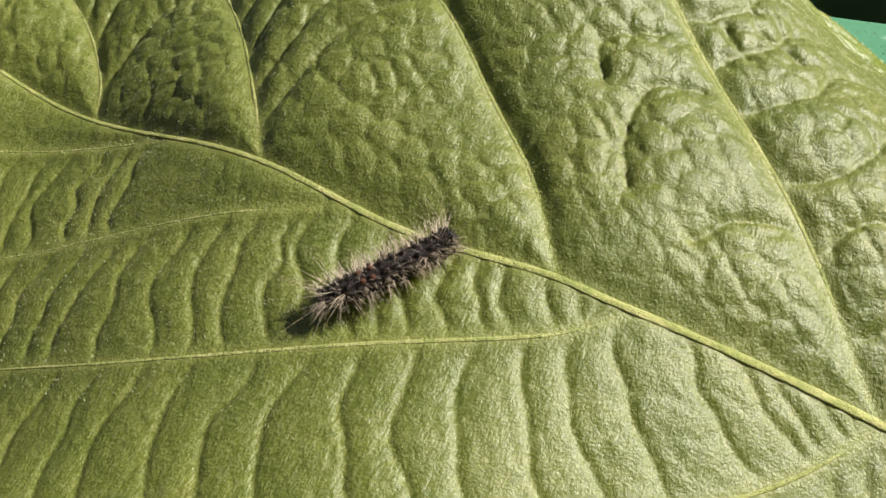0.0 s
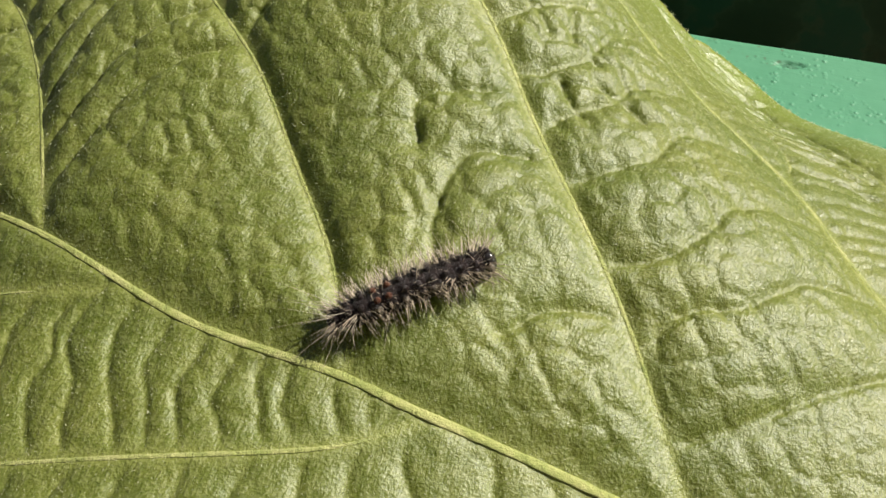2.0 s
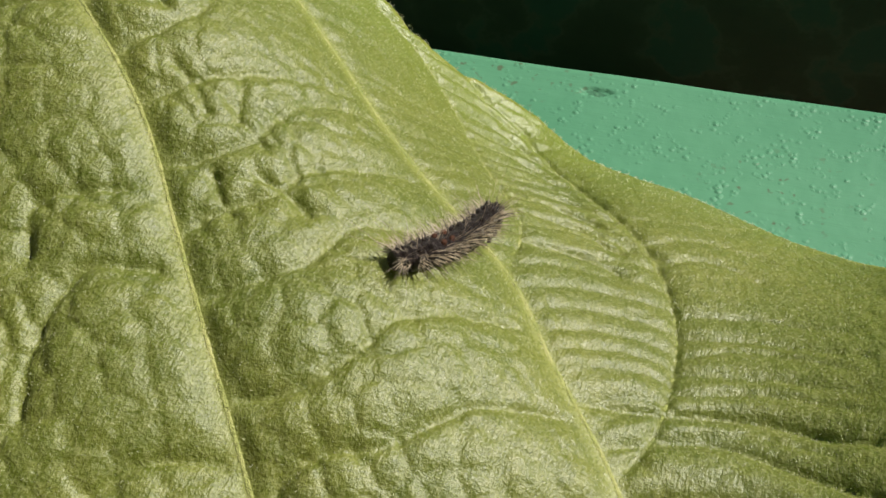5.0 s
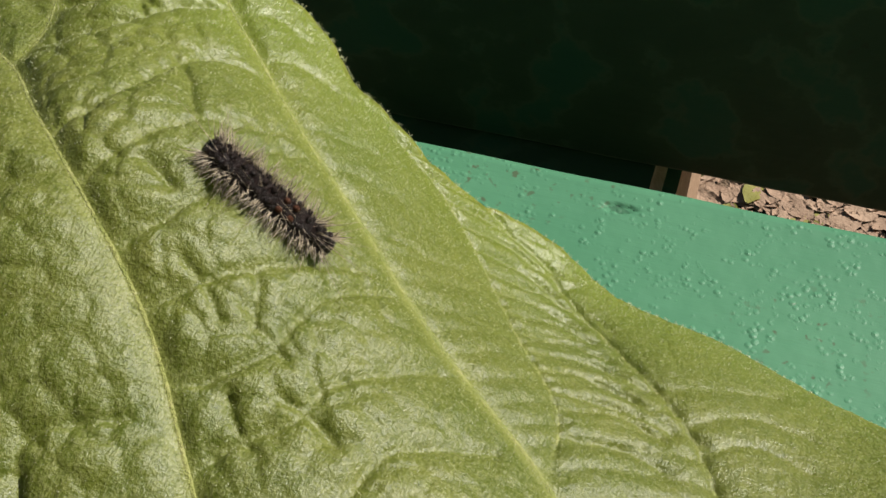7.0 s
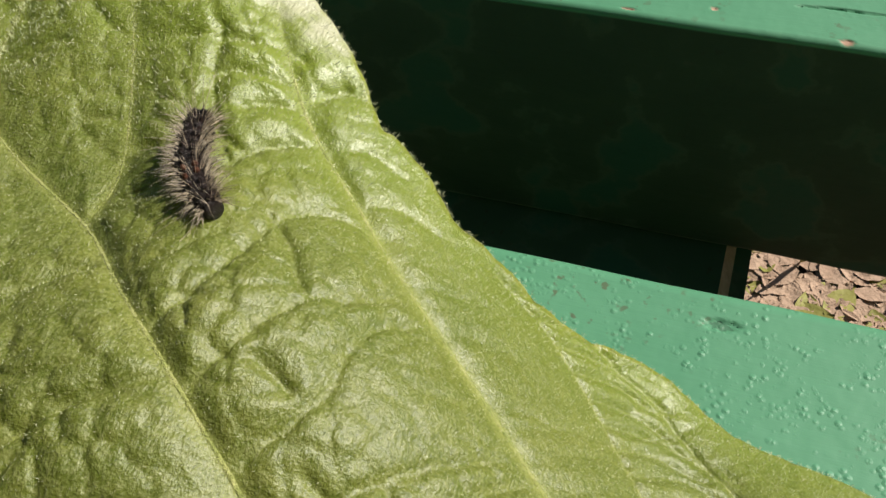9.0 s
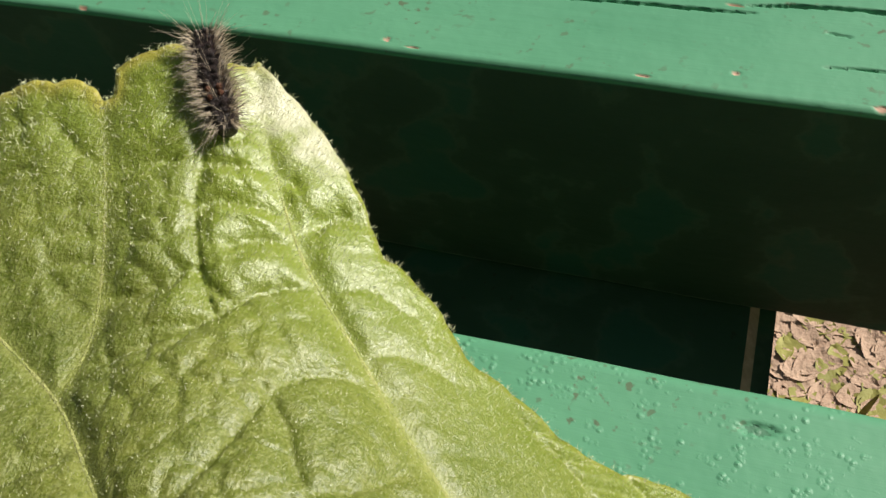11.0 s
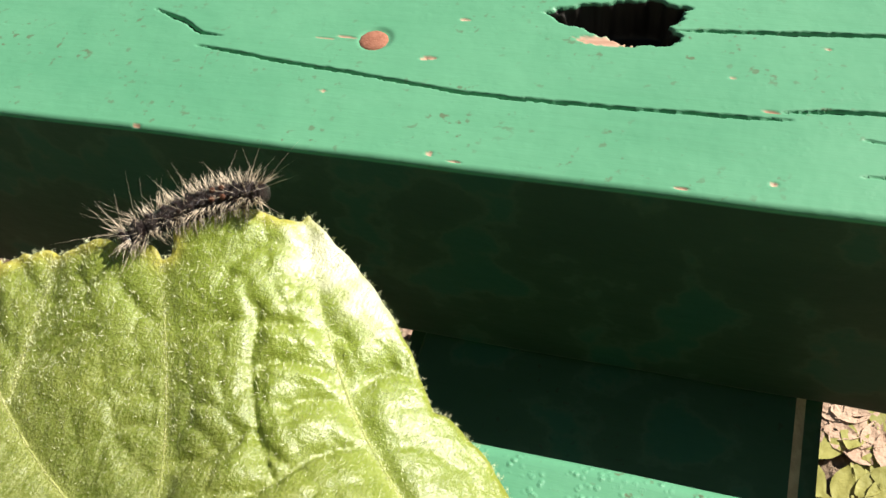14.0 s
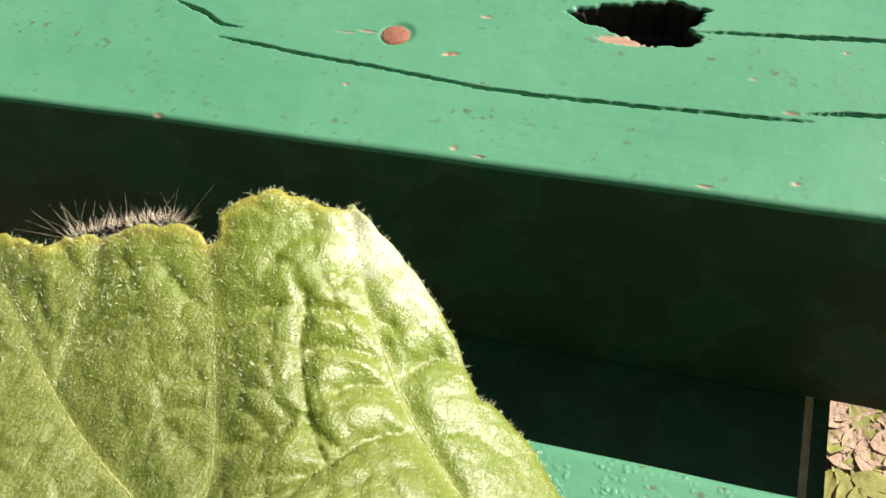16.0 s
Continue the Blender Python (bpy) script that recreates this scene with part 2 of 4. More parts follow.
# ---- bench ----
SLAT_LOW, SLAT_HIGH, UNDERSIDE = 0.450, 0.468, 0.406


CRACKS = [
    ([(-98, 85.4), (-84, 84), (-73, 82.8), (-60, 81.9), (-46.7, 80.4), (-34.3, 79.2), (-22.7, 79.1), (-0.5, 79.4), (20.3, 80.2), (28, 80.9)], 0.33),
    ([(26, 82.6), (34, 83.9), (40, 84.4), (47, 84.5), (75, 85.5), (110, 84)], 0.5),
    ([(-114, 96.5), (-105, 93), (-99, 89.5), (-93.5, 89.1)], 0.5),
    ([(3.4, 102.9), (17.8, 104.1), (30.7, 105.3), (46, 106.3), (90, 108)], 0.5),
    ([(40.7, 68.6), (47, 69.1), (60, 69.6)], 0.14),
    ([(40.3, 77.6), (44.6, 76.9)], 0.12),
    ([(-66, 92.2), (-75, 90.5), (-82, 90.3)], 0.12),
]
HOLE = [(-24.5, 105.5), (-15, 101.2), (-8, 98.6), (-3.5, 97.2), (3.8, 98.6), (4.5, 101.5), (2.6, 104.6), (6, 110), (-4, 112.5), (-14, 109.5), (-20, 108)]
HIGH_CHIPS = [(-36.3, 62.0, 0.6, 0.7), (-31, 60.8, 1.3, 0.3), (11.0, 60.9, 1.2, 0.4), (50, 60.4, 1.4, 0.8), (-45.4, 88, 1.0, 0.5), (-63.7, 75.7, 0.6, 0.35), (-100, 59.9, 1.2, 0.4), (-9.5, 98.0, 6.6, 1.5), (70, 60, 1.4, 0.5), (26.3, 64.7, 0.7, 0.5), (-40.4, 101.2, 1.1, 0.4), (-44.4, 88.4, 1.5, 0.5), (24, 82.4, 1.6, 0.35), (16.3, 90.5, 0.4, 0.4), (33, 101, 0.6, 0.4), (-64.6, 92.6, 2.6, 0.3), (-69.5, 91.6, 2.0, 0.2)]
LOW_CHIPS = [(38.3, 7.6, 3.2, 1.3)]


def carve_high(x, y):
    """Depth, crack and bare-wood amounts on the cracked board, places in millimetres."""
    depth, crack, bare = np.zeros_like(x), np.zeros_like(x), np.zeros_like(x)
    wob = np.array([0.22 * noise.noise(Vector((a * 0.45, 3.0, 0))) + 0.25 * noise.noise(Vector((a * 0.12, 9.0, 0))) for a in x[:, 0]])[:, None]
    for pts, w in CRACKS:
        p = np.array(pts, float)
        yc = np.interp(x, p[:, 0], p[:, 1]) + wob
        on = (x >= p[0, 0]) & (x <= p[-1, 0])
        ends = np.clip(np.minimum(x - p[0, 0], p[-1, 0] - x) / 9.0, 0.1, 1)
        ends = ends * np.array([0.85 + 0.5 * noise.noise(Vector((a * 0.21, w * 7, 4.0))) + 0.25 * noise.noise(Vector((a * 0.9, w * 7, 8.0))) for a in x[:, 0]])[:, None]
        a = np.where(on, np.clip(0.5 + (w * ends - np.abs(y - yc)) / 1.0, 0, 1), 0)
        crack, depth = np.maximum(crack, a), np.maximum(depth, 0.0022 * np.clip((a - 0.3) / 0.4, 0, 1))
    inside = np.zeros(x.shape, bool)
    h = np.array(HOLE, float)
    jx = x + 0.7 * np.sin(y * 1.1 + 1) + 0.3 * np.sin(y * 3.7)
    jy = y + 0.35 * np.sin(x * 0.9) + 0.15 * np.sin(x * 2.7)
    for (ax, ay), (bx, by) in zip(h, np.roll(h, -1, 0)):
        inside ^= ((ay > jy) != (by > jy)) & (jx < (bx - ax) * (jy - ay) / (by - ay + 1e-9) + ax)
    far = np.full(x.shape, 9.0)
    for (ax, ay), (bx, by) in zip(h, np.roll(h, -1, 0)):
        u = np.clip(((jx - ax) * (bx - ax) + (jy - ay) * (by - ay)) / ((bx - ax) ** 2 + (by - ay) ** 2), 0, 1)
        far = np.minimum(far, np.hypot(jx - ax - u * (bx - ax), jy - ay - u * (by - ay)))
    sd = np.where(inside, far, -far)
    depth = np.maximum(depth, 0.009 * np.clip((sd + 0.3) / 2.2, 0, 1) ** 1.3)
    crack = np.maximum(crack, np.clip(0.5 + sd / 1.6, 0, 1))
    pocket = 0.5 + (3.5 - np.hypot(x + 58.0, y - 92.8)) / 1.0
    depth = np.maximum(depth, 0.0005 * np.clip(pocket, 0, 1))
    for cx, cy, rx, ry in HIGH_CHIPS:
        d = ((x - cx) / rx) ** 2 + ((y - cy + 0.02 * (x - cx)) / ry) ** 2 + 0.35 * np.sin(x * 3.1 + y * 2) * np.sin(y * 4.0)
        b = np.clip((1.0 - d) * 3, 0, 1)
        bare, crack, depth = np.maximum(bare, b), crack * (1 - b), np.where(b > 0.5, np.minimum(depth, 0.0012), depth) + 0.0003 * b
    return depth, crack, bare


def carve_low(x, y):
    depth, crack, bare = np.zeros_like(x), np.zeros_like(x), np.zeros_like(x)
    for cx, cy, rx, ry in LOW_CHIPS:
        d = ((x - cx) / rx) ** 2 + ((y - cy) / ry) ** 2 + 0.4 * np.sin(x * 2.7) * np.sin(y * 5.0)
        b = np.clip((1.0 - d) * 2, 0, 1)
        depth, crack = depth + 0.0005 * b, np.maximum(crack, 0.49 * b)
    return depth, crack, bare


def slat_mesh(x0, x1, y0, y1, z0, z1, fine_x, fine_y, carve, blister, parent, label, round_by=0.003):
    """A thick board along x with rounded long edges; its top is fine where it is looked at closely."""
    r = round_by
    prof = []
    for cy, cz, a0 in ((y1 - r, z0 + r, 270), (y1 - r, z1 - r, 0)):
        prof += [(cy + r * math.cos(radians(a0 + 18 * k)), cz + r * math.sin(radians(a0 + 18 * k))) for k in range(6)]
    top = np.concatenate([np.linspace(y1 - r, fine_y[1], 12)[1:-1], np.arange(fine_y[1], fine_y[0], -0.0003), np.linspace(fine_y[0], y0 + r, 10)[1:-1]])
    top = top[(top < y1 - r - 1e-4) & (top > y0 + r + 1e-4)]
    prof += [(y, z1) for y in top]
    for cy, cz, a0 in ((y0 + r, z1 - r, 90), (y0 + r, z0 + r, 180)):
        prof += [(cy + r * math.cos(radians(a0 + 18 * k)), cz + r * math.sin(radians(a0 + 18 * k))) for k in range(6)]
        if a0 == 90:
            prof += [(y0, z) for z in [z1 - r - 0.0002, z1 - r - 0.0005] + np.linspace(z1 - r, z0 + r, 14)[1:-1].tolist()]
    prof = np.array(prof)
    xs = np.concatenate([np.linspace(x0, fine_x[0], 40)[:-1], np.arange(fine_x[0], fine_x[1], 0.00055), np.linspace(fine_x[1], x1, 40)])
    gx, gy = np.meshgrid(xs, prof[:, 0], indexing="ij")
    gz = np.broadcast_to(prof[:, 1], gx.shape).copy()
    depth, crack, bare = carve(gx * 1000, gy * 1000)
    up = np.clip((gz - (z1 - 0.0025)) / 0.0025, 0, 1)
    wav = np.array([noise.noise(Vector((a * 14, 2.0, z1))) for a in xs])[:, None]
    gz = gz - depth * up + 0.0004 * wav * up
    gy = gy + 0.0004 * np.array([noise.noise(Vector((a * 40, 5.0, z1))) for a in xs])[:, None]
    n, m = gx.shape
    idx = np.arange(n * m).reshape(n, m)
    nxt = np.roll(idx, -1, 1)
    quads = np.stack([idx[:-1], idx[1:], nxt[1:], nxt[:-1]], -1).reshape(-1, 4)
    faces = quads.tolist() + [idx[0].tolist(), idx[-1][::-1].tolist()]
    ob = arrays("slat", np.stack([gx, gy, gz], -1).reshape(-1, 3), faces, PAINT, parent, label)
    # mask of the front face, where stains and painted-in shade replace the green
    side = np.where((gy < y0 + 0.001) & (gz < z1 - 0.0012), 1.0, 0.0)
    worn = np.where((gz < z0 + 0.0012) & (gy < y0 + 0.003), 0.22, 0.0) * np.array([0.5 + 0.5 * noise.noise(Vector((a * 90, 1.0, 6.0))) for a in xs])[:, None]
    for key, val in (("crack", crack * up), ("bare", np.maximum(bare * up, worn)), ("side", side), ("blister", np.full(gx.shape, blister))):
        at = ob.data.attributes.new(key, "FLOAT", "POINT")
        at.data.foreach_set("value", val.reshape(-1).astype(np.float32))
    return ob


bench = thing("bench", "weathered wooden bench painted mint green, paint cracked and blistered", "bench")
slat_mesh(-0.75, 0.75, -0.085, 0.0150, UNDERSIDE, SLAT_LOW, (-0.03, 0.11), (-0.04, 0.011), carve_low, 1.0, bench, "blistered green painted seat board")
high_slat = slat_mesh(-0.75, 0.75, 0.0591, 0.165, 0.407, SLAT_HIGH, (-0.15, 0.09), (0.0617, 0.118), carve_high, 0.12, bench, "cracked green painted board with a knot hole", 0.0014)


def build_nail():
    bm = bmesh.new()
    rings = []
    for rad, z in ((0.0, 0.0007), (0.0022, 0.00065), (0.0030, 0.0004), (0.0034, -0.0001), (0.0033, -0.0008)):
        rings.append([bm.verts.new((rad * math.cos(6.2832 * k / 24) * (1 + 0.04 * math.sin(3 * k)), rad * math.sin(6.2832 * k / 24), z)) for k in range(24)] if rad else [bm.verts.new((0, 0, z))])
    for k in range(24):
        bm.faces.new((rings[0][0], rings[1][k], rings[1][(k + 1) % 24]))
    for a, b in zip(rings[1:], rings[2:]):
        for k in range(24):
            bm.faces.new((a[k], b[k], b[(k + 1) % 24], a[(k + 1) % 24]))
    ob = part("nail", bm, RUST, high_slat, "rusty red nail head")
    ob.location = (-0.0585, 0.0925, SLAT_HIGH - 0.0006)


build_nail()


def build_leg():
    bm = bmesh.new()
    bmesh.ops.create_cube(bm, size=1.0)
    for v in bm.verts:
        v.co = Vector((-0.0038 + 0.0964 * v.co.x, 0.04 + 0.34 * v.co.y, 0.203 + 0.406 * v.co.z))
    long_edges = [e for e in bm.edges if abs(e.verts[0].co.y - e.verts[1].co.y) > 0.1]
    bmesh.ops.bevel(bm, geom=long_edges, offset=0.0060, segments=3, affect="EDGES")
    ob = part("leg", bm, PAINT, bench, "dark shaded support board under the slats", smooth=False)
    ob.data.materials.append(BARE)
    # same stained, shade-darkened colours over the leg
    shaded_grime = ob.data.attributes.new("side", "FLOAT", "POINT")
    shaded_grime.data.foreach_set("value", [0.9] * len(ob.data.vertices))
    for p in ob.data.polygons:
        if p.normal.x > 0.15:
            p.material_index = 1


build_leg()

# ---- the leaf: plan in millimetres, height in metres ----
SURF = (0.48376, -0.03281, 0.01725, 0.0665, 0.02639, -0.07339, -0.07551, -0.0176, 0.0039, -0.04723, -0.00883, -0.01009, 0.04529, 0.02859, 0.03236)
SWELLS = [(32, -22, -8.7), (8, -22, -0.97), (-20, -46, 1.7), (-40, -34, -5.54), (62, -24, 4.7), (55, -62, -3.58), (-60, -14, -2.14), (-32, 12, 3.71), (8, -72, -2.02), (-22, -98, -3.54), (30, -108, -0.57), (-50, -105, 2.0), (85, -30, -1.19), (-5, -45, 5.75), (40, -80, 4.96), (-55, -142, 3.6), (-12, -150, 2.2), (-82, -130, 3.2), (70, -140, 3.2)]
MIDRIB = [(91.7, -117.3), (65.7, -117.7), (41.0, -116.8), (11.0, -117.1), (0.1, -116.4), (-20.8, -115.3), (-46.5, -109.1), (-86.3, -100.6), (-109.9, -95.1), (-138.0, -90.0)]
SECOND = {
    "v4": [(85.6, -117.4), (77.9, -105.2), (70.0, -94.1), (62.6, -82.0), (52.0, -69.8), (43.0, -58.8), (25.0, -46.5), (13.0, -37.0), (0.0, -27.0), (-9.0, -18.5), (-17.0, -11.0), (-22.0, -5.0), (-29.0, 6.0), (-33.5, 15.0)],
    "v3": [(41.3, -116.5), (33.6, -105.5), (26.0, -95.3), (11.2, -77.3), (0.0, -63.5), (-12.0, -53.5), (-24.5, -43.8), (-36.4, -34.0), (-52.0, -25.6), (-62.2, -18.7), (-71.0, -11.0), (-80.0, -4.0)],
    "v3b": [(-36.4, -34), (-37.2, -25), (-42.8, -10.4), (-49.6, 4)],
    "v3c": [(-62.2, -18.7), (-64, -11), (-65.5, -1.7), (-66.5, 2.5)],
    "v2": [(0, -115.6), (-7.8, -102.6), (-17.2, -92), (-28, -80.2), (-40.5, -70), (-60, -53), (-80, -40), (-98, -27)],
    "v1": [(-47.5, -108.5), (-54, -98.3), (-66, -82.5), (-82, -68), (-112, -49)],
    "v0": [(-87, -99.8), (-92, -91), (-103, -80), (-122, -68)],
    "v5": [(89.7, -117.3), (96.0, -98.0), (98.0, -70.0), (92.0, -42.0)],
    "l0": [(-69.0, -104.9), (-93.9, -106.8), (-121.8, -112.1)],
    "l1": [(-35.1, -114.5), (-58.0, -119.8), (-89.8, -126.9), (-121.7, -132.1)],
    "l2": [(11.0, -117.3), (-0.8, -125.5), (-22.7, -133.5), (-51.6, -141.4), (-78.4, -144.9), (-107.3, -149.3)],
    "l3": [(42.0, -117.2), (27.0, -133.6), (0.5, -150.8), (-39.0, -164.5), (-74.3, -170.2)],
    "l4": [(83.6, -118.0), (64.3, -140.9), (40.0, -160.0), (10.0, -180.0)],
}
THIRD = {
    "v4o": [(62.6, -82), (65.3, -75), (65.8, -64), (64, -53), (58, -40.7), (46.5, -29), (32, -16)],
    "v4i": [(43, -58.8), (41.3, -47.2), (33.3, -36.8), (24.6, -25.5), (16, -17.5), (8, -14.5)],
}
# rim of the blade: the torn tip, then round by the base and back
TIP_RIM = [(-74.2, 0.8), (-69.7, 3.2), (-65, 3.3), (-61, 5), (-57, 5.4), (-52.5, 6.1), (-49.9, 4.2), (-48.6, 6.3), (-49.5, 9.1), (-47.5, 10.4), (-43.8, 13.4), (-37.4, 13.6), (-34.2, 14.2), (-33.3, 16), (-31.5, 14.6), (-24.3, 10.2), (-16.6, 3.2), (-11.4, -3.7), (-8.9, -4.3)]
BASE_RIM = [(-3.5, -7.1), (1.1, -11.4), (5.6, -11.9), (10.3, -12.6), (16.4, -13.3), (31, -9.8), (43.5, -14.7), (59.5, -16.3), (72, -21), (85, -27), (99, -40), (108, -60), (108, -85), (101, -108), (93, -117), (101, -128), (98, -150), (70, -178), (20, -192), (-40, -186), (-85, -170), (-120, -140), (-146, -92), (-128, -66), (-112, -42), (-98, -16), (-90, -2), (-83, 2.0), (-78.5, 1.5)]
OUTLINE = TIP_RIM + BASE_RIM
# cross folds between the side veins, near the tip, and lower down
BOWS = [
    [(-34.5, -29), (-31.3, -26.8), (-25, -21), (-21.2, -15.3), (-17, -12)],
    [(-18.5, -48), (-15.6, -39), (-14.5, -28.7), (-12.3, -24.2), (-8, -22), (-4.5, -22.6)],
    [(-12, -53.5), (-9, -46), (-6, -38), (-2, -34.7), (0.4, -29)],
    [(-5.3, -59), (-2.5, -54.1), (0.2, -47.7), (-0.1, -42), (0.8, -37), (3.5, -33)],
    [(-0.5, -63.6), (4.7, -57), (7.7, -53.1), (10.2, -50.2), (16.5, -43.2)],
    [(5, -69), (8.5, -67), (12.7, -61.1), (13.7, -55.9), (15.8, -49.1), (20.6, -43)],
    [(10.8, -76.6), (13.8, -71.4), (18, -67.3), (19.1, -62.4), (23.3, -56.9), (29, -51)],
    [(16.4, -83.1), (25.1, -74.6), (26.5, -68.4), (28.9, -64.6), (37, -59)],
    [(24, -92), (30, -89), (34.2, -82.9), (36.4, -76.8), (41.3, -71.9), (47.7, -67.6)],
    [(30.3, -101), (34.5, -94), (40, -91), (44.8, -85.1), (47.4, -81.8), (56.1, -76.9)],
    [(36, -109), (44, -103), (52, -95), (60, -88)],
]
TIP_BOWS = [
    [(-24, -20.4), (-27, -17), (-30, -12.3), (-32.8, -6.1), (-34.2, 0.3)], [(-34.1, -2.2), (-31.6, -0.6), (-27, 0.6), (-23.7, 0.7)],
    [(-31.6, -8.3), (-30.7, -5.9), (-26.1, -4.5), (-22.4, -4)], [(-26.5, -10.9), (-25, -9), (-22.3, -7.8), (-19.6, -7.3)],
    [(-30.9, -17.3), (-29.6, -14.9), (-26.8, -16.6), (-23.5, -17.9)], [(-40.1, 3.4), (-38.6, 7.9), (-37, 9.9)], [(-31.4, 5.2), (-30.3, 8.8), (-26.7, 9.5)],
    [(-51, -13), (-49.9, -12), (-47.8, -10.7), (-44.6, -9.1)],
    [(-46.5, -22.3), (-46.5, -20), (-45, -17.7), (-41.4, -16.7)],
    [(-47, -14.6), (-42.3, -12.8)],
    [(-43.1, -21.7), (-39, -20.4)],
    [(-22.4, -3.4), (-20.5, -5.9), (-18.9, -2.6), (-17.5, -0.2)],
    [(-30.8, 3.3), (-30.6, 5.4), (-29.1, 8.4), (-27.7, 9.8)],
]
LOW_BOWS = [
    [(10.7, -81.2), (3.7, -84.7), (2.8, -94.4), (5.3, -101.6)], [(3.3, -73.6), (-4.8, -79.2), (-2.8, -85.1)],
    [(25.9, -98), (19.3, -100.8), (15.5, -105.6)],
    [(-14, -52), (-22, -58), (-30, -68), (-32, -77)], [(-30, -39), (-38, -47), (-44, -58), (-46, -65)], [(-48, -27.5), (-57, -36), (-63, -44), (-65, -49)],
]
TWIGS = [
    [(-15.1, -27.6), (-11, -31.5), (-8, -35.9), (-6.3, -37.4)],
    [(-7, -47.7), (-2.9, -49.4)],
    [(1.5, -56.5), (3.5, -57.6), (5.3, -58.8), (7.1, -60.7)],
    [(7.1, -53.3), (8.9, -55), (10.1, -59), (11.8, -59.8), (14.1, -61.1)],
    [(10.7, -67.3), (12.4, -69.7), (15.1, -71.8)],
    [(16, -65.4), (18.6, -66), (22.5, -67.7)],
]
OUTER_RIBS = [
    [(23.6, -15.8), (26.1, -12.3), (29.6, -11.5)],
    [(24.9, -22.9), (32.1, -13.8)],
    [(28.3, -25.4), (35.8, -17)],
    [(31.4, -30.2), (39.8, -22.3), (44.1, -24.2)],
    [(34.1, -36.5), (38.4, -31.2), (43.1, -29.8), (49.1, -30.7)],
    [(44.8, -37.9), (48.8, -38), (53.8, -40.1), (60.2, -41.8)],
    [(54.4, -33.6), (62.6, -29.3), (69.1, -26.9)],
    [(58.2, -38.6), (65.4, -33.8), (74, -33.7)],
    [(60.3, -42.7), (66.6, -39), (74.1, -40.5)],
]


def sheet(x, y):
    """Smooth height of the blade, in metres, over plan places in millimetres."""
    x, y = np.clip(np.asarray(x, float), -112, 95), np.clip(np.asarray(y, float), -158, 20)
    out, k = 0.0, 0
    for i in range(5):
        for j in range(5 - i):
            out = out + SURF[k] * (x / 100) ** i * (y / 100) ** j
            k += 1
    for cx, cy, mm in SWELLS:
        out = out + mm / 1000 * np.exp(-((x - cx) ** 2 + (y - cy) ** 2) / 578.0)
    return out


CELL, GX0, GY0 = 0.25, -160.0, -205.0
GNX, GNY = 1120, 940


def field(lines, reach):
    """Raster of the distance in millimetres to the nearest of the curves, out to reach."""
    grid = np.full((GNY, GNX), float(reach))
    w = int(reach / CELL) + 1
    for ln in lines:
        ln = np.asarray(ln, float)
        n = max(2, int(np.linalg.norm(np.diff(ln, axis=0), axis=1).sum() / 0.3))
        s = np.concatenate([[0], np.cumsum(np.linalg.norm(np.diff(ln, axis=0), axis=1))])
        t = np.linspace(0, s[-1], n)
        for px, py in zip(np.interp(t, s, ln[:, 0]), np.interp(t, s, ln[:, 1])):
            i, j = int((px - GX0) / CELL), int((py - GY0) / CELL)
            i0, i1, j0, j1 = max(0, i - w), min(GNX, i + w + 1), max(0, j - w), min(GNY, j + w + 1)
            if i0 >= i1 or j0 >= j1:
                continue
            dx = GX0 + CELL * np.arange(i0, i1) - px
            dy = GY0 + CELL * np.arange(j0, j1) - py
            d = np.sqrt(dx[None, :] ** 2 + dy[:, None] ** 2)
            np.minimum(grid[j0:j1, i0:i1], d, out=grid[j0:j1, i0:i1])
    return grid


def sample(grid, x, y):
    fx = np.clip((np.asarray(x, float) - GX0) / CELL, 0, GNX - 1.001)
    fy = np.clip((np.asarray(y, float) - GY0) / CELL, 0, GNY - 1.001)
    i, j = fx.astype(int), fy.astype(int)
    u, v = fx - i, fy - j
    return (grid[j, i] * (1 - u) + grid[j, i + 1] * u) * (1 - v) + (grid[j + 1, i] * (1 - u) + grid[j + 1, i + 1] * u) * v


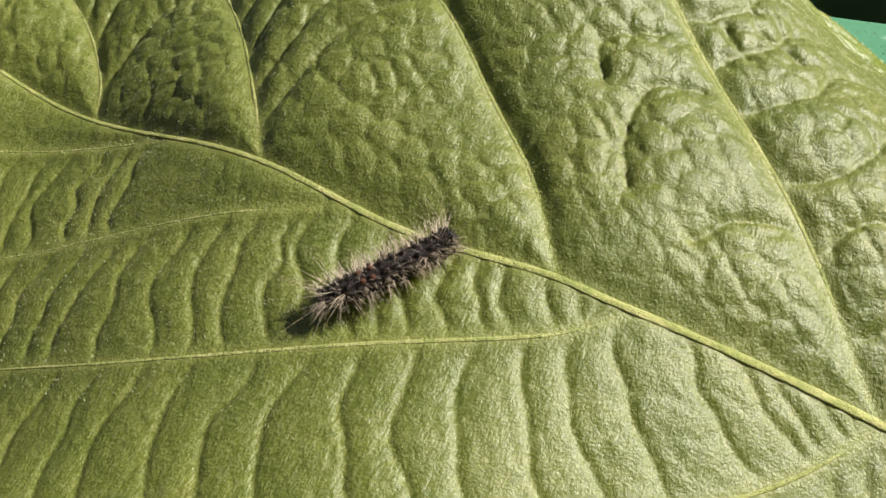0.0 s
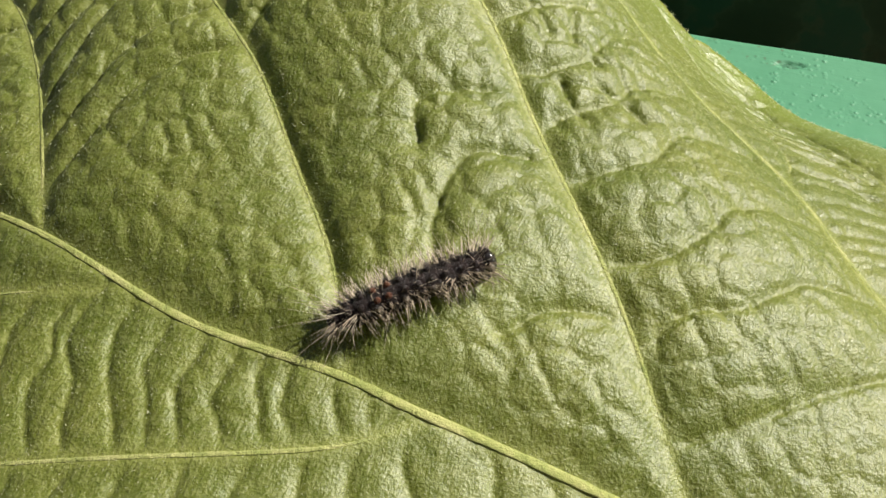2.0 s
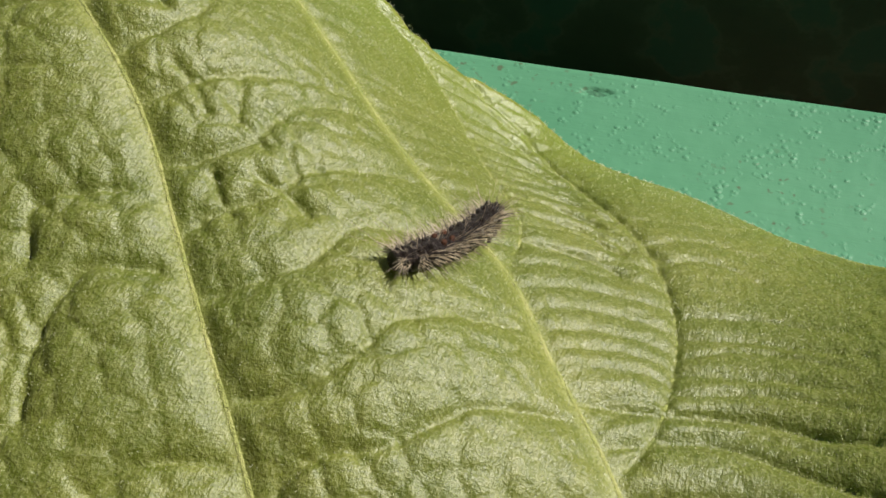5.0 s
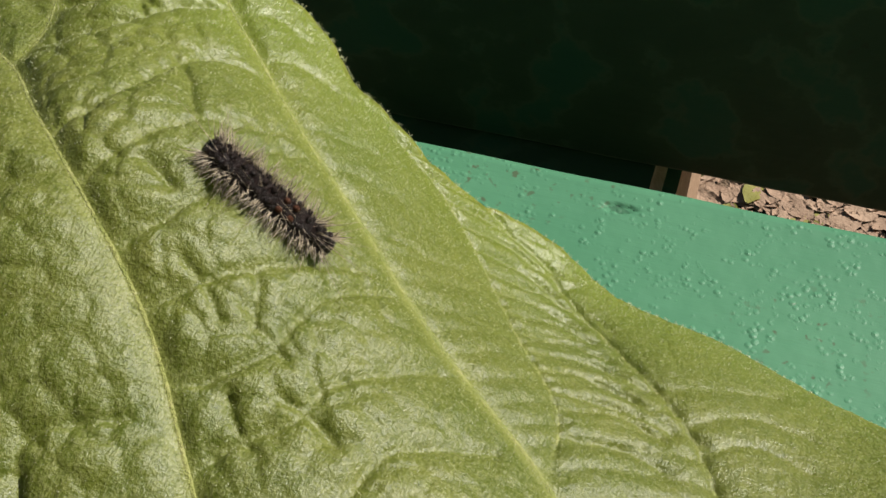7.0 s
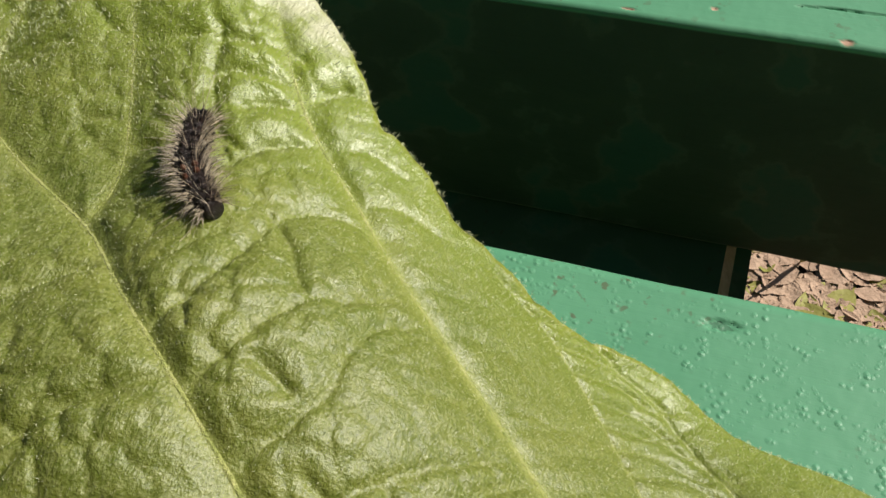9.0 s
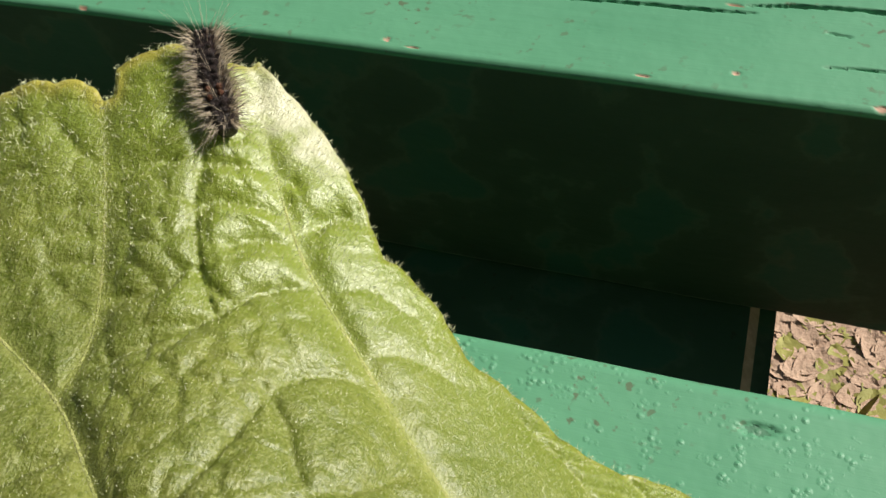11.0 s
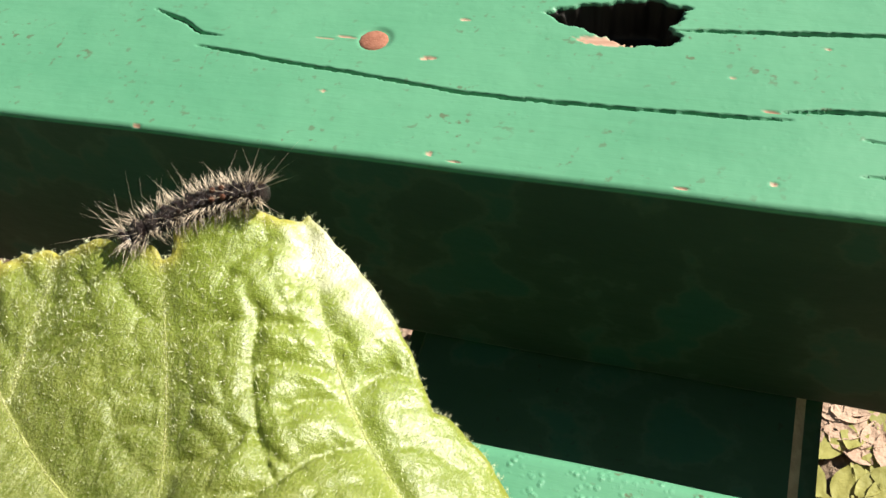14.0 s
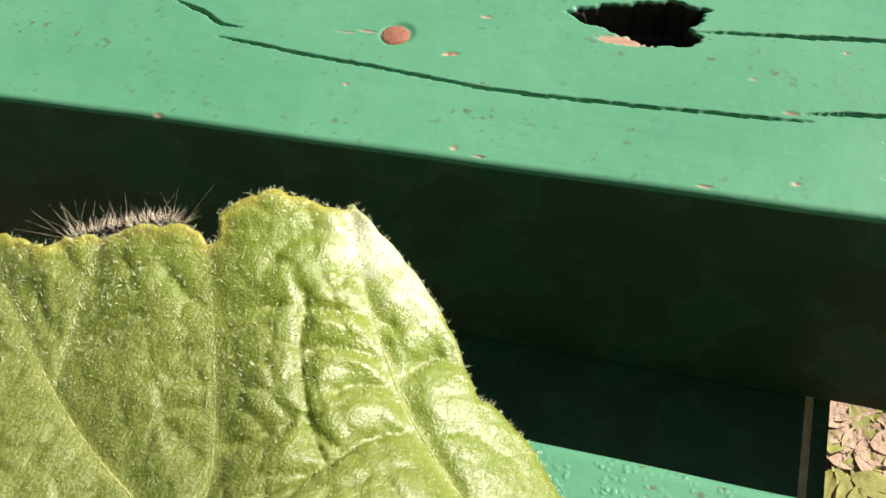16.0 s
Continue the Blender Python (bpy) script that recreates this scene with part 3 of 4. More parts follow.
def cross_veins():
    """Bowed veins that tie neighbouring side veins together."""
    rnd = random.Random(4)
    made, faint = [], []
    pairs = [("v1", "v2", 1.0), ("v0", "v1", 1.0), ("v4", "v5", 1.0)]
    for a, b, bow in pairs:
        pa, pb = spline(SECOND[a], 200), spline(SECOND[b], 200)
        la = np.linalg.norm(np.diff(pa, axis=0), axis=1).sum()
        s = 6.0
        while s < la - 3:
            i = min(199, int(200 * s / la))
            p = pa[i]
            d = np.linalg.norm(pb - p, axis=1)
            j = min(199, int(np.argmin(d)) + 6)
            if d[j] < 45:
                q = pb[j]
                along = pa[min(199, i + 4)] - pa[max(0, i - 4)]
                along = along / (np.linalg.norm(along) + 1e-9)
                mid = 0.5 * (p + q) + along * abs(bow) * (0.20 * d[j] + rnd.uniform(-3.5, 3.5))
                m1 = p + (mid - p) * 0.5 + along * rnd.uniform(0.0, 1.2)
                made.append(spline([p, m1, mid, mid + (q - mid) * 0.55 + along * 0.8, q], 14))
            s += rnd.uniform(5.0, 11.5)
    mid = spline(MIDRIB, 300)
    near, far = mid[(mid[:, 0] > 14) & (mid[:, 0] < 40)], mid[(mid[:, 0] > -34) & (mid[:, 0] < 9)]
    ladders = [(far, "l2", 4.6), (near, "l3", 5.0)] + [(spline(SECOND[a], 200), b, gap) for a, b, gap in (("l0", "l1", 6.0), ("l1", "l2", 6.0), ("l2", "l3", 7.0), ("l3", "l4", 9.0))]
    for pa, b, gap in ladders:
        pb = spline(SECOND[b], 200)
        la = np.linalg.norm(np.diff(pa, axis=0), axis=1).sum()
        s = 2.0
        while s < la:
            p = pa[min(len(pa) - 1, int(len(pa) * s / la))]
            j = int(np.argmin(np.linalg.norm(pb - p - np.array([-1.5, 0]), axis=1)))
            q = pb[min(199, max(0, j + rnd.randint(-3, 3)))]
            w = np.linalg.norm(q - p)
            if 3 < w < 45:
                mids = [p + (q - p) * f + np.array([-0.13 * w * math.sin(math.pi * f) + rnd.uniform(-0.06, 0.06) * w, 0]) for f in (0.22, 0.42, 0.6, 0.8)]
                made.append(spline([p, *mids, q], 16))
            s += gap * (0.8 + 0.5 * s / la) * rnd.uniform(0.75, 1.25)
    v4, v4o = spline(SECOND["v4"], 300), spline(THIRD["v4o"], 200)
    for i in range(80, 180, 6):
        p = v4[i + rnd.randint(-1, 1)]
        q = v4o[int(np.argmin(np.linalg.norm(v4o - p - np.array([12, 6]), axis=1)))]
        if np.linalg.norm(q - p) > 4:
            faint.append(spline([p, p + (q - p) * 0.35 + np.array([-0.4, 1.6]), p + (q - p) * 0.7 + np.array([0.3, 1.5]), q], 12))
    made += [spline(p, 20) for p in BOWS + TIP_BOWS + LOW_BOWS + TWIGS]
    faint += [spline(p, 16) for p in OUTER_RIBS]
    for key, far, gap in (("v4o", 21.0, 3.7), ("v4i", 15.0, 3.7)):
        base = spline(THIRD[key], 200)
        ln = np.linalg.norm(np.diff(base, axis=0), axis=1).sum()
        s = 8.0
        while s < ln - 1:
            p = base[min(199, int(200 * s / ln))]
            far_p = p + np.array([far + rnd.uniform(-3, 2), 3.0 + rnd.uniform(-1, 1)])
            if key == "v4o" and p[1] > -50:
                break
            (made if key == "v4i" else faint).append(spline([p, 0.5 * (p + far_p) + np.array([rnd.uniform(-1, 1), 2.0 + rnd.uniform(-0.6, 0.6)]), far_p], 10))
            s += gap + rnd.uniform(-0.5, 0.6)
    base = spline(SECOND["v4"], 300)
    i = 165
    while i < 262:
        p = base[i]
        faint.append(spline([p, p + np.array([4 + rnd.uniform(-0.8, 0.8), 3.0 + rnd.uniform(-1, 0.6)]), p + np.array([8.5, 4.2 + rnd.uniform(-1.5, 1.5)])], 8))
        i += rnd.randint(11, 21)
    for key, sgn in (("v3b", -1), ("v3b", 1), ("v3c", -1), ("v3c", 1)):
        base = spline(SECOND[key], 60)
        for i in (rnd.randint(14, 22), rnd.randint(36, 46)):
            p = base[i]
            made.append(spline([p, p + np.array([sgn * 4.0, 1.5]), p + np.array([sgn * 8.0, 4.5 + rnd.uniform(-2, 2)])], 8))
    return made, faint


SECOND_LINES = [spline(p, 40) for p in SECOND.values()]
THIRD_LINES = [spline(p, 24) for p in THIRD.values()]
MID_LINE = spline(MIDRIB, 60)
CROSS_LINES, FAINT_LINES = cross_veins()
FIELD1 = field(SECOND_LINES + [MID_LINE], 10)
FIELD2 = field(CROSS_LINES + THIRD_LINES, 5)
FIELD3 = field(FAINT_LINES, 3)


PITCH = 4.8


def cell_edge(x, y, pitch, seed):
    """Distance from the rim of the small vein-bound cell at each place, in millimetres."""
    rnd = np.random.RandomState(seed)
    jit = rnd.uniform(-0.36, 0.36, (80, 80, 2))
    wx = x + 0.8 * np.sin(y * 0.41 + 0.3 * np.sin(x * 0.3)) + 0.25 * np.sin(x * 1.9 + y * 1.3)
    wy = y + 0.7 * np.sin(x * 0.37) + 0.25 * np.sin(y * 2.1 - x * 0.8)
    a, b = (wx * 0.8 + wy * 0.6) / pitch + 400, (wy * 0.8 - wx * 0.6) / pitch + 400
    ia, ib = np.floor(a).astype(int), np.floor(b).astype(int)
    f1, f2 = np.full(x.shape, 9.0), np.full(x.shape, 9.0)
    for da in (-1, 0, 1):
        for db in (-1, 0, 1):
            ca, cb = ia + da, ib + db
            j = jit[ca % 80, cb % 80]
            d = np.hypot(ca + 0.5 + j[..., 0] - a, cb + 0.5 + j[..., 1] - b)
            f2 = np.where(d < f1, f1, np.minimum(f2, d))
            f1 = np.minimum(f1, d)
    return (f2 - f1) * 0.5 * pitch


MID_X, MID_Y = np.array(MIDRIB, float)[::-1].T
V4_X, V4_Y = np.array(SECOND["v4"], float).T


def height(x, y):
    """The blade's top, in metres: sunk veins with puffed panels between them."""
    x, y = np.asarray(x, float), np.asarray(y, float)
    d1, d2 = sample(FIELD1, x, y), sample(FIELD2, x, y)
    above = 1 / (1 + np.exp(-(y - np.interp(x, MID_X, MID_Y)) / 3))
    e1, e2 = cell_edge(x, y, PITCH, 2), cell_edge(x, y, 2.3, 7)
    outer = 1 / (1 + np.exp(-(x - np.interp(y, V4_Y, V4_X) - 2) / 2))
    patchy = 0.75 + 0.35 * np.sin(x * 0.17 + 1.3 * np.sin(y * 0.11)) * np.sin(y * 0.19 + 0.8)
    puff = (0.3 + 0.7 * above) * (0.76 + 0.24 / (1 + np.exp(-(y + 68) / 6))) * (1 - 0.75 * outer) * patchy * (0.00034 * (1 - np.exp(-(e1 / 0.40) ** 1.5)) + 0.00052 * (1 - np.exp(-(e1 / 1.5) ** 1.5)))
    puff = puff + (0.5 + 0.5 * above) * 0.00014 * (1 - np.exp(-(e2 / 0.6) ** 1.5))
    near_tip = 1 / (1 + np.exp(-(y + 40) / 6)) / (1 + np.exp(-(x + 38) / 3))
    ribs = (0.0004 + 0.0010 * above * (1 - 0.7 * near_tip)) * (1 - np.exp(-(d1 / 6.0) ** 1.4)) + 0.0003 * (1 - np.exp(-(d1 / 1.2) ** 1.5))
    crisp = (0.62 + 0.38 * above) * (1 + 0.25 / (1 + np.exp(-(y + 26) / 5))) * (1 - 0.15 / (1 + np.exp(-(x - 26) / 5)))
    flat = 1 / (1 + np.exp((x + 35) / 2)) / (1 + np.exp(-(y + 38) / 4))
    crisp, puff = crisp * (1 - 0.6 * flat), puff * (1 - 0.35 * flat)
    bows = 0.00065 * crisp * (1 - np.exp(-(d2 / 0.5) ** 1.5)) + 0.0010 * crisp * (0.55 + 0.45 * above) * (1 - np.exp(-(d2 / 2.4) ** 1.5))
    d3 = sample(FIELD3, x, y)
    bows = bows + 0.00022 * (1 - np.exp(-(d3 / 0.45) ** 1.5)) + 0.00036 * (1 - np.exp(-(d3 / 1.6) ** 1.5))
    smooth = 1 - 0.85 * np.exp(-((x + 27.0) ** 2 + (y - 10.5) ** 2) / 48.0)
    off = 1 - np.exp(-(d1 / 1.7) ** 2)
    return sheet(x, y) + ribs + ((bows + puff - 0.0016) * off + 0.0003) * smooth - 0.0008, d1, d2


def build_leaf():
    from mathutils.geometry import delaunay_2d_cdt
    rnd = np.random.RandomState(3)
    rim = spline(OUTLINE + [OUTLINE[0]], 1500)[:-1]
    step = np.roll(rim, -1, 0) - np.roll(rim, 1, 0)
    out = np.stack([-step[:, 1], step[:, 0]], 1)
    out /= np.linalg.norm(out, axis=1)[:, None]
    s = np.arange(len(rim))
    lobed = 0.25 + 0.45 / (1 + np.exp((rim[:, 0] + 34) / 3))
    rim = rim + out * (lobed * (np.abs(np.sin(s * 0.33 + 0.8 * np.sin(s * 0.021))) ** 0.7 - 0.6) + 0.12 * np.sin(s * 0.057))[:, None]
    h = 0.40
    gx, gy = np.meshgrid(np.arange(-150, 112, h), np.arange(-195, 22, h))
    gx, gy = (gx + rnd.uniform(-0.15, 0.15, gx.shape)).ravel(), (gy + rnd.uniform(-0.15, 0.15, gy.shape)).ravel()
    inside = np.zeros(gx.shape, bool)
    for (ax, ay), (bx, by) in zip(rim, np.roll(rim, -1, 0)):
        cross = ((ay > gy) != (by > gy)) & (gx < (bx - ax) * (gy - ay) / (by - ay + 1e-12) + ax)
        inside ^= cross
    gx, gy = gx[inside], gy[inside]
    rimfield = field([np.vstack([rim, rim[:1]])], 4)
    keep = sample(rimfield, gx, gy) > 0.5
    pts = [Vector(p) for p in rim] + [Vector(p) for p in zip(gx[keep], gy[keep])]
    n = len(rim)
    verts, _, faces, *_ = delaunay_2d_cdt(pts, [], [list(range(n))], 1, 1e-6)
    x, y = np.array([v.x for v in verts]), np.array([v.y for v in verts])
    z, d1, d2 = height(x, y)
    rimd = sample(rimfield, x, y)
    leaf = thing("leaf", "large hairy green leaf with sunken yellow veins lying on the bench", "leaf")
    ob = arrays("blade", np.stack([x / 1000, y / 1000, z], 1), faces, LEAF, leaf)
    me = ob.data
    vein = me.attributes.new("vein", "FLOAT", "POINT")
    vein.data.foreach_set("value", np.maximum(np.exp(-(d1 / 1.0) ** 2), 0.35 * np.exp(-(d2 / 0.35) ** 2)).astype(np.float32))
    # rises towards the tip: lighter yellow-green, smoother and coated
    tipward = me.attributes.new("tipward", "FLOAT", "POINT")
    tipward.data.foreach_set("value", (1 / (1 + np.exp(-(y + 16 + 0.25 * x * (x < -30)) / 7))).astype(np.float32))
    # patch of painted glare beside the tip tooth
    sunlit = me.attributes.new("sunlit", "FLOAT", "POINT")
    wob = 1.2 * np.sin(x * 1.3 + y) * np.sin(y * 1.7)
    sunlit.data.foreach_set("value", (0.95 / (1 + np.exp((np.minimum(np.hypot(x + 28.2, y - 12.0) - 5.0, np.hypot(x + 22.0, y - 8.0) - 3.8) + wob) / 0.7))).astype(np.float32))
    edge = me.attributes.new("edge", "FLOAT", "POINT")
    edge.data.foreach_set("value", (np.exp(-(rimd / (0.45 + 1.1 / (1 + np.exp((x + 35) / 2)))) ** 2) * (0.25 + 0.65 / (1 + np.exp((x + 30) / 5)))).astype(np.float32))
    if sum(p.normal.z for p in me.polygons[:50]) < 0:
        me.flip_normals()
    sol = ob.modifiers.new("thickness", "SOLIDIFY")
    sol.thickness, sol.offset = 0.0004, -1.0
    return leaf


def vein_tube(name, line, r0, r1, leaf, label=""):
    """A flattened rib that follows the blade."""
    z, _, _ = height(line[:, 0], line[:, 1])
    m = len(line)
    ends = np.clip(np.minimum(np.arange(m), np.arange(m)[::-1]) / (0.12 * m), 0, 1)
    c = np.stack([line[:, 0] / 1000, line[:, 1] / 1000, z - 0.00004 - 0.00022 * (1 - ends)], 1)
    verts, faces = [], []
    for i in range(m):
        t = c[min(m - 1, i + 1)] - c[max(0, i - 1)]
        t /= np.linalg.norm(t)
        side = np.cross(t, (0, 0, 1))
        side /= np.linalg.norm(side)
        up = np.cross(side, t)
        r = (r0 + (r1 - r0) * i / (m - 1)) / 1000 * (1 + 0.14 * noise.noise(Vector((i * 0.33, r0 * 9, len(name)))) + 0.10 * noise.noise(Vector((i * 1.7, r0 * 5, 3.0))))
        for k in range(8):
            a = 2 * math.pi * k / 8
            verts.append(c[i] + side * r * math.cos(a) + up * r * 0.34 * math.sin(a))
    for i in range(m - 1):
        for k in range(8):
            faces.append((i * 8 + k, i * 8 + (k + 1) % 8, (i + 1) * 8 + (k + 1) % 8, (i + 1) * 8 + k))
    return arrays(name, verts, faces, VEIN, leaf, label)


def build_fuzz(leaf):
    """Short pale hairs all over the blade and along its rim."""
    rnd = np.random.RandomState(8)
    n = 150000
    x, y = rnd.uniform(-85, 88, n), rnd.uniform(-148, 18, n)
    rim = spline(OUTLINE + [OUTLINE[0]], 500)
    ok = np.zeros(n, bool)
    for (ax, ay), (bx, by) in zip(rim[:-1], rim[1:]):
        ok ^= ((ay > y) != (by > y)) & (x < (bx - ax) * (y - ay) / (by - ay + 1e-12) + ax)
    x, y = x[ok], y[ok]
    k = rnd.randint(0, 260, 5200)
    x, y = np.concatenate([x, rim[k, 0] + rnd.uniform(-0.4, 0.4, 5200)]), np.concatenate([y, rim[k, 1] + rnd.uniform(-0.4, 0.4, 5200)])
    ribs = np.vstack([spline(MIDRIB, 2400)] + [spline(p, 700) for p in SECOND.values()])
    ribs = ribs + rnd.normal(0, 0.45, ribs.shape)
    x, y = np.concatenate([ribs[:, 0], x]), np.concatenate([ribs[:, 1], y])
    n = len(x)
    z = height(x, y)[0]
    root = np.stack([x / 1000, y / 1000, z - 0.0001], 1)
    gx = (height(x + 0.6, y)[0] - height(x - 0.6, y)[0]) / 0.0012
    gy = (height(x, y + 0.6)[0] - height(x, y - 0.6)[0]) / 0.0012
    nor = np.stack([-gx, -gy, np.ones(n)], 1)
    nor /= np.linalg.norm(nor, axis=1)[:, None]
    d = nor * rnd.uniform(0.2, 0.7, n)[:, None] + np.stack([rnd.normal(0.1, 0.45, n), rnd.normal(0.4, 0.5, n), rnd.normal(0, 0.1, n)], 1)
    d /= np.linalg.norm(d, axis=1)[:, None]
    side = np.cross(d, rnd.normal(size=(n, 3)))
    side /= np.linalg.norm(side, axis=1)[:, None]
    ln = rnd.uniform(0.00022, 0.00055, n)[:, None] * (1 + 1.0 / (1 + np.exp(-(y + 16) / 4)))[:, None]
    stout = rnd.uniform(size=n) < 0.02
    stout[-5200:] = False
    ln = np.where(stout[:, None], ln * 1.4, ln)
    w = (np.where(stout, 0.000036, 0.000027) * (1 + 0.5 / (1 + np.exp(-(y + 16) / 4))))[:, None]
    w[-5200:] *= 0.8
    ln[-5200:] *= 0.7
    verts = np.stack([root - side * w, root + side * w, root + d * ln], 1).reshape(-1, 3)
    arrays("leaf_hairs", verts, np.arange(3 * n).reshape(-1, 3), FUZZ, leaf, "fine pale down", kind="stuff", smooth=False)


leaf = build_leaf()
build_fuzz(leaf)
vein_tube("midrib", spline(MIDRIB, 260), 0.95, 0.42, leaf, "pale yellow midrib")
for key, pts in SECOND.items():
    vein_tube("side_vein", spline(pts, 160), 0.26 if key in ("l0", "l1", "v3b", "v3c") else 0.42, 0.14 if key in ("l0", "l1", "v3b", "v3c") else 0.22, leaf)
for key, pts in THIRD.items():
    vein_tube("side_vein", spline(pts, 80), 0.26, 0.14, leaf)

# ---- the caterpillar ----
SEGMENTS = 12
CREEP_A = [
(0.0, (-27.1, -129.5), (-19.8, -123.1), (-13.9, -115.9)),
    (0.5, (-20.5, -125.6), (-12.9, -117.7), (-5.2, -111.8)),
    (1.0, (-11.1, -120.9), (-3.9, -112.9), (2.0, -107.6)),
    (1.5, (-4.9, -114.1), (1.4, -108.0), (7.9, -100.9)),
    (2.1, (-2.2, -111.2), (5.7, -105.4), (13.4, -99.0)),
    (2.5, (5.5, -107.0), (12.1, -100.3), (18.9, -93.0)),
    (3.0, (13.3, -101.6), (20.2, -93.8), (28.6, -89.6)),
    (3.5, (19.9, -93.5), (28.2, -89.7), (35.0, -81.6)),
    (4.0, (28.5, -89.4), (33.3, -81.1), (36.4, -69.0)),
    (4.5, (32.9, -76.2), (36.7, -68.3), (38.6, -54.5)),
    (5.3, (35.5, -68.0), (38.0, -57.5), (37.0, -48.0)),
    (6.0, (38.0, -57.0), (34.0, -49.0), (25.0, -47.0)),
    (6.5, (27.0, -49.0), (18.0, -47.0), (9.5, -45.5)),
]
CREEP_B = [
    (7.0, (12.9, -45.9), (5.7, -45.0), (-1.4, -43.2)),
    (7.5, (4.4, -43.6), (-2.7, -40.4), (-11.5, -35.5)),
    (8.0, (-4.6, -40.1), (-12.9, -35.0), (-22.9, -30.1)),
    (8.2, (-9.5, -37.7), (-19.1, -32.3), (-29.4, -28.1)),
    (8.8, (-17.0, -32.0), (-24.5, -27.0), (-29.0, -19.5)),
    (9.4, (-24.0, -27.0), (-28.0, -18.5), (-29.0, -10.0)),
    (9.9, (-25.5, -17.5), (-28.0, -9.0), (-30.5, -1.0)),
    (10.3, (-25.1, -9.3), (-27.6, -1.0), (-32.2, 4.6)),
    (10.5, (-26.1, -6.8), (-29.5, 0.5), (-33.3, 6.0)),
]
CREEP_C = [
    (11.0, (-31.6, 2.7), (-35.3, 8.3), (-39.1, 14.5, 509.0)),
    (11.5, (-35.4, 8.8), (-37.5, 14.0, 508.1), (-43.7, 15.0, 508.7)),
    (12.0, (-38.1, 12.5, 506.2), (-39.0, 15.0, 508.1), (-48.5, 14.5, 506.3)),
    (12.5, (-36.8, 14.7, 506.0), (-44.3, 14.7, 506.6), (-49.2, 8.5, 508.5)),
    (13.0, (-37.3, 14.7, 505.9), (-45.2, 14.7, 506.2), (-50.1, 8.5, 507.0)),
    (13.5, (-36.7, 14.7, 505.6), (-45.3, 14.7, 506.0), (-51.2, 8.0, 505.2)),
    (14.0, (-37.9, 14.5, 509.3), (-46.9, 12.0, 507.8), (-55.9, 4.6, 506.6)),
    (14.5, (-40.8, 14.5, 508.8), (-51.3, 12.0, 506.2), (-62.3, 7.5, 504.9)),
    (15.0, (-49.9, 8.5, 507.2), (-58.1, 8.0, 505.4), (-68.3, 6.5, 503.1)),
    (15.5, (-51.6, 8.0, 506.6), (-58.1, 7.5, 504.6), (-67.8, 6.5, 501.7)),
    (16.0, (-56.6, 8.5, 501.2), (-65.8, 8.0, 498.4), (-76.8, 6.5, 495.4)),
]


def body_pose(row, u):
    """Pose of the body's piece at u (0 tail, 1 head): x along the body, z away from the leaf."""
    pts = []
    for p in row[1:]:
        z = p[2] / 1000 if len(p) == 3 else float(height(np.array([p[0]]), np.array([p[1]]))[0][0]) + 0.0019
        pts.append(Vector((p[0] / 1000, p[1] / 1000, z)))
    a, b, c = pts

    def place(s):
        return a * ((s - 0.5) * (s - 1) * 2) + b * (-4 * s * (s - 1)) + c * (2 * s * (s - 0.5))
    x = (place(u + 0.04) - place(u - 0.04)).normalized()
    y = Vector((0, -0.25, 1)).cross(x).normalized()
    z = x.cross(y)
    m = Matrix((x, y, z)).transposed().to_4x4()
    m.translation = place(u)
    return m


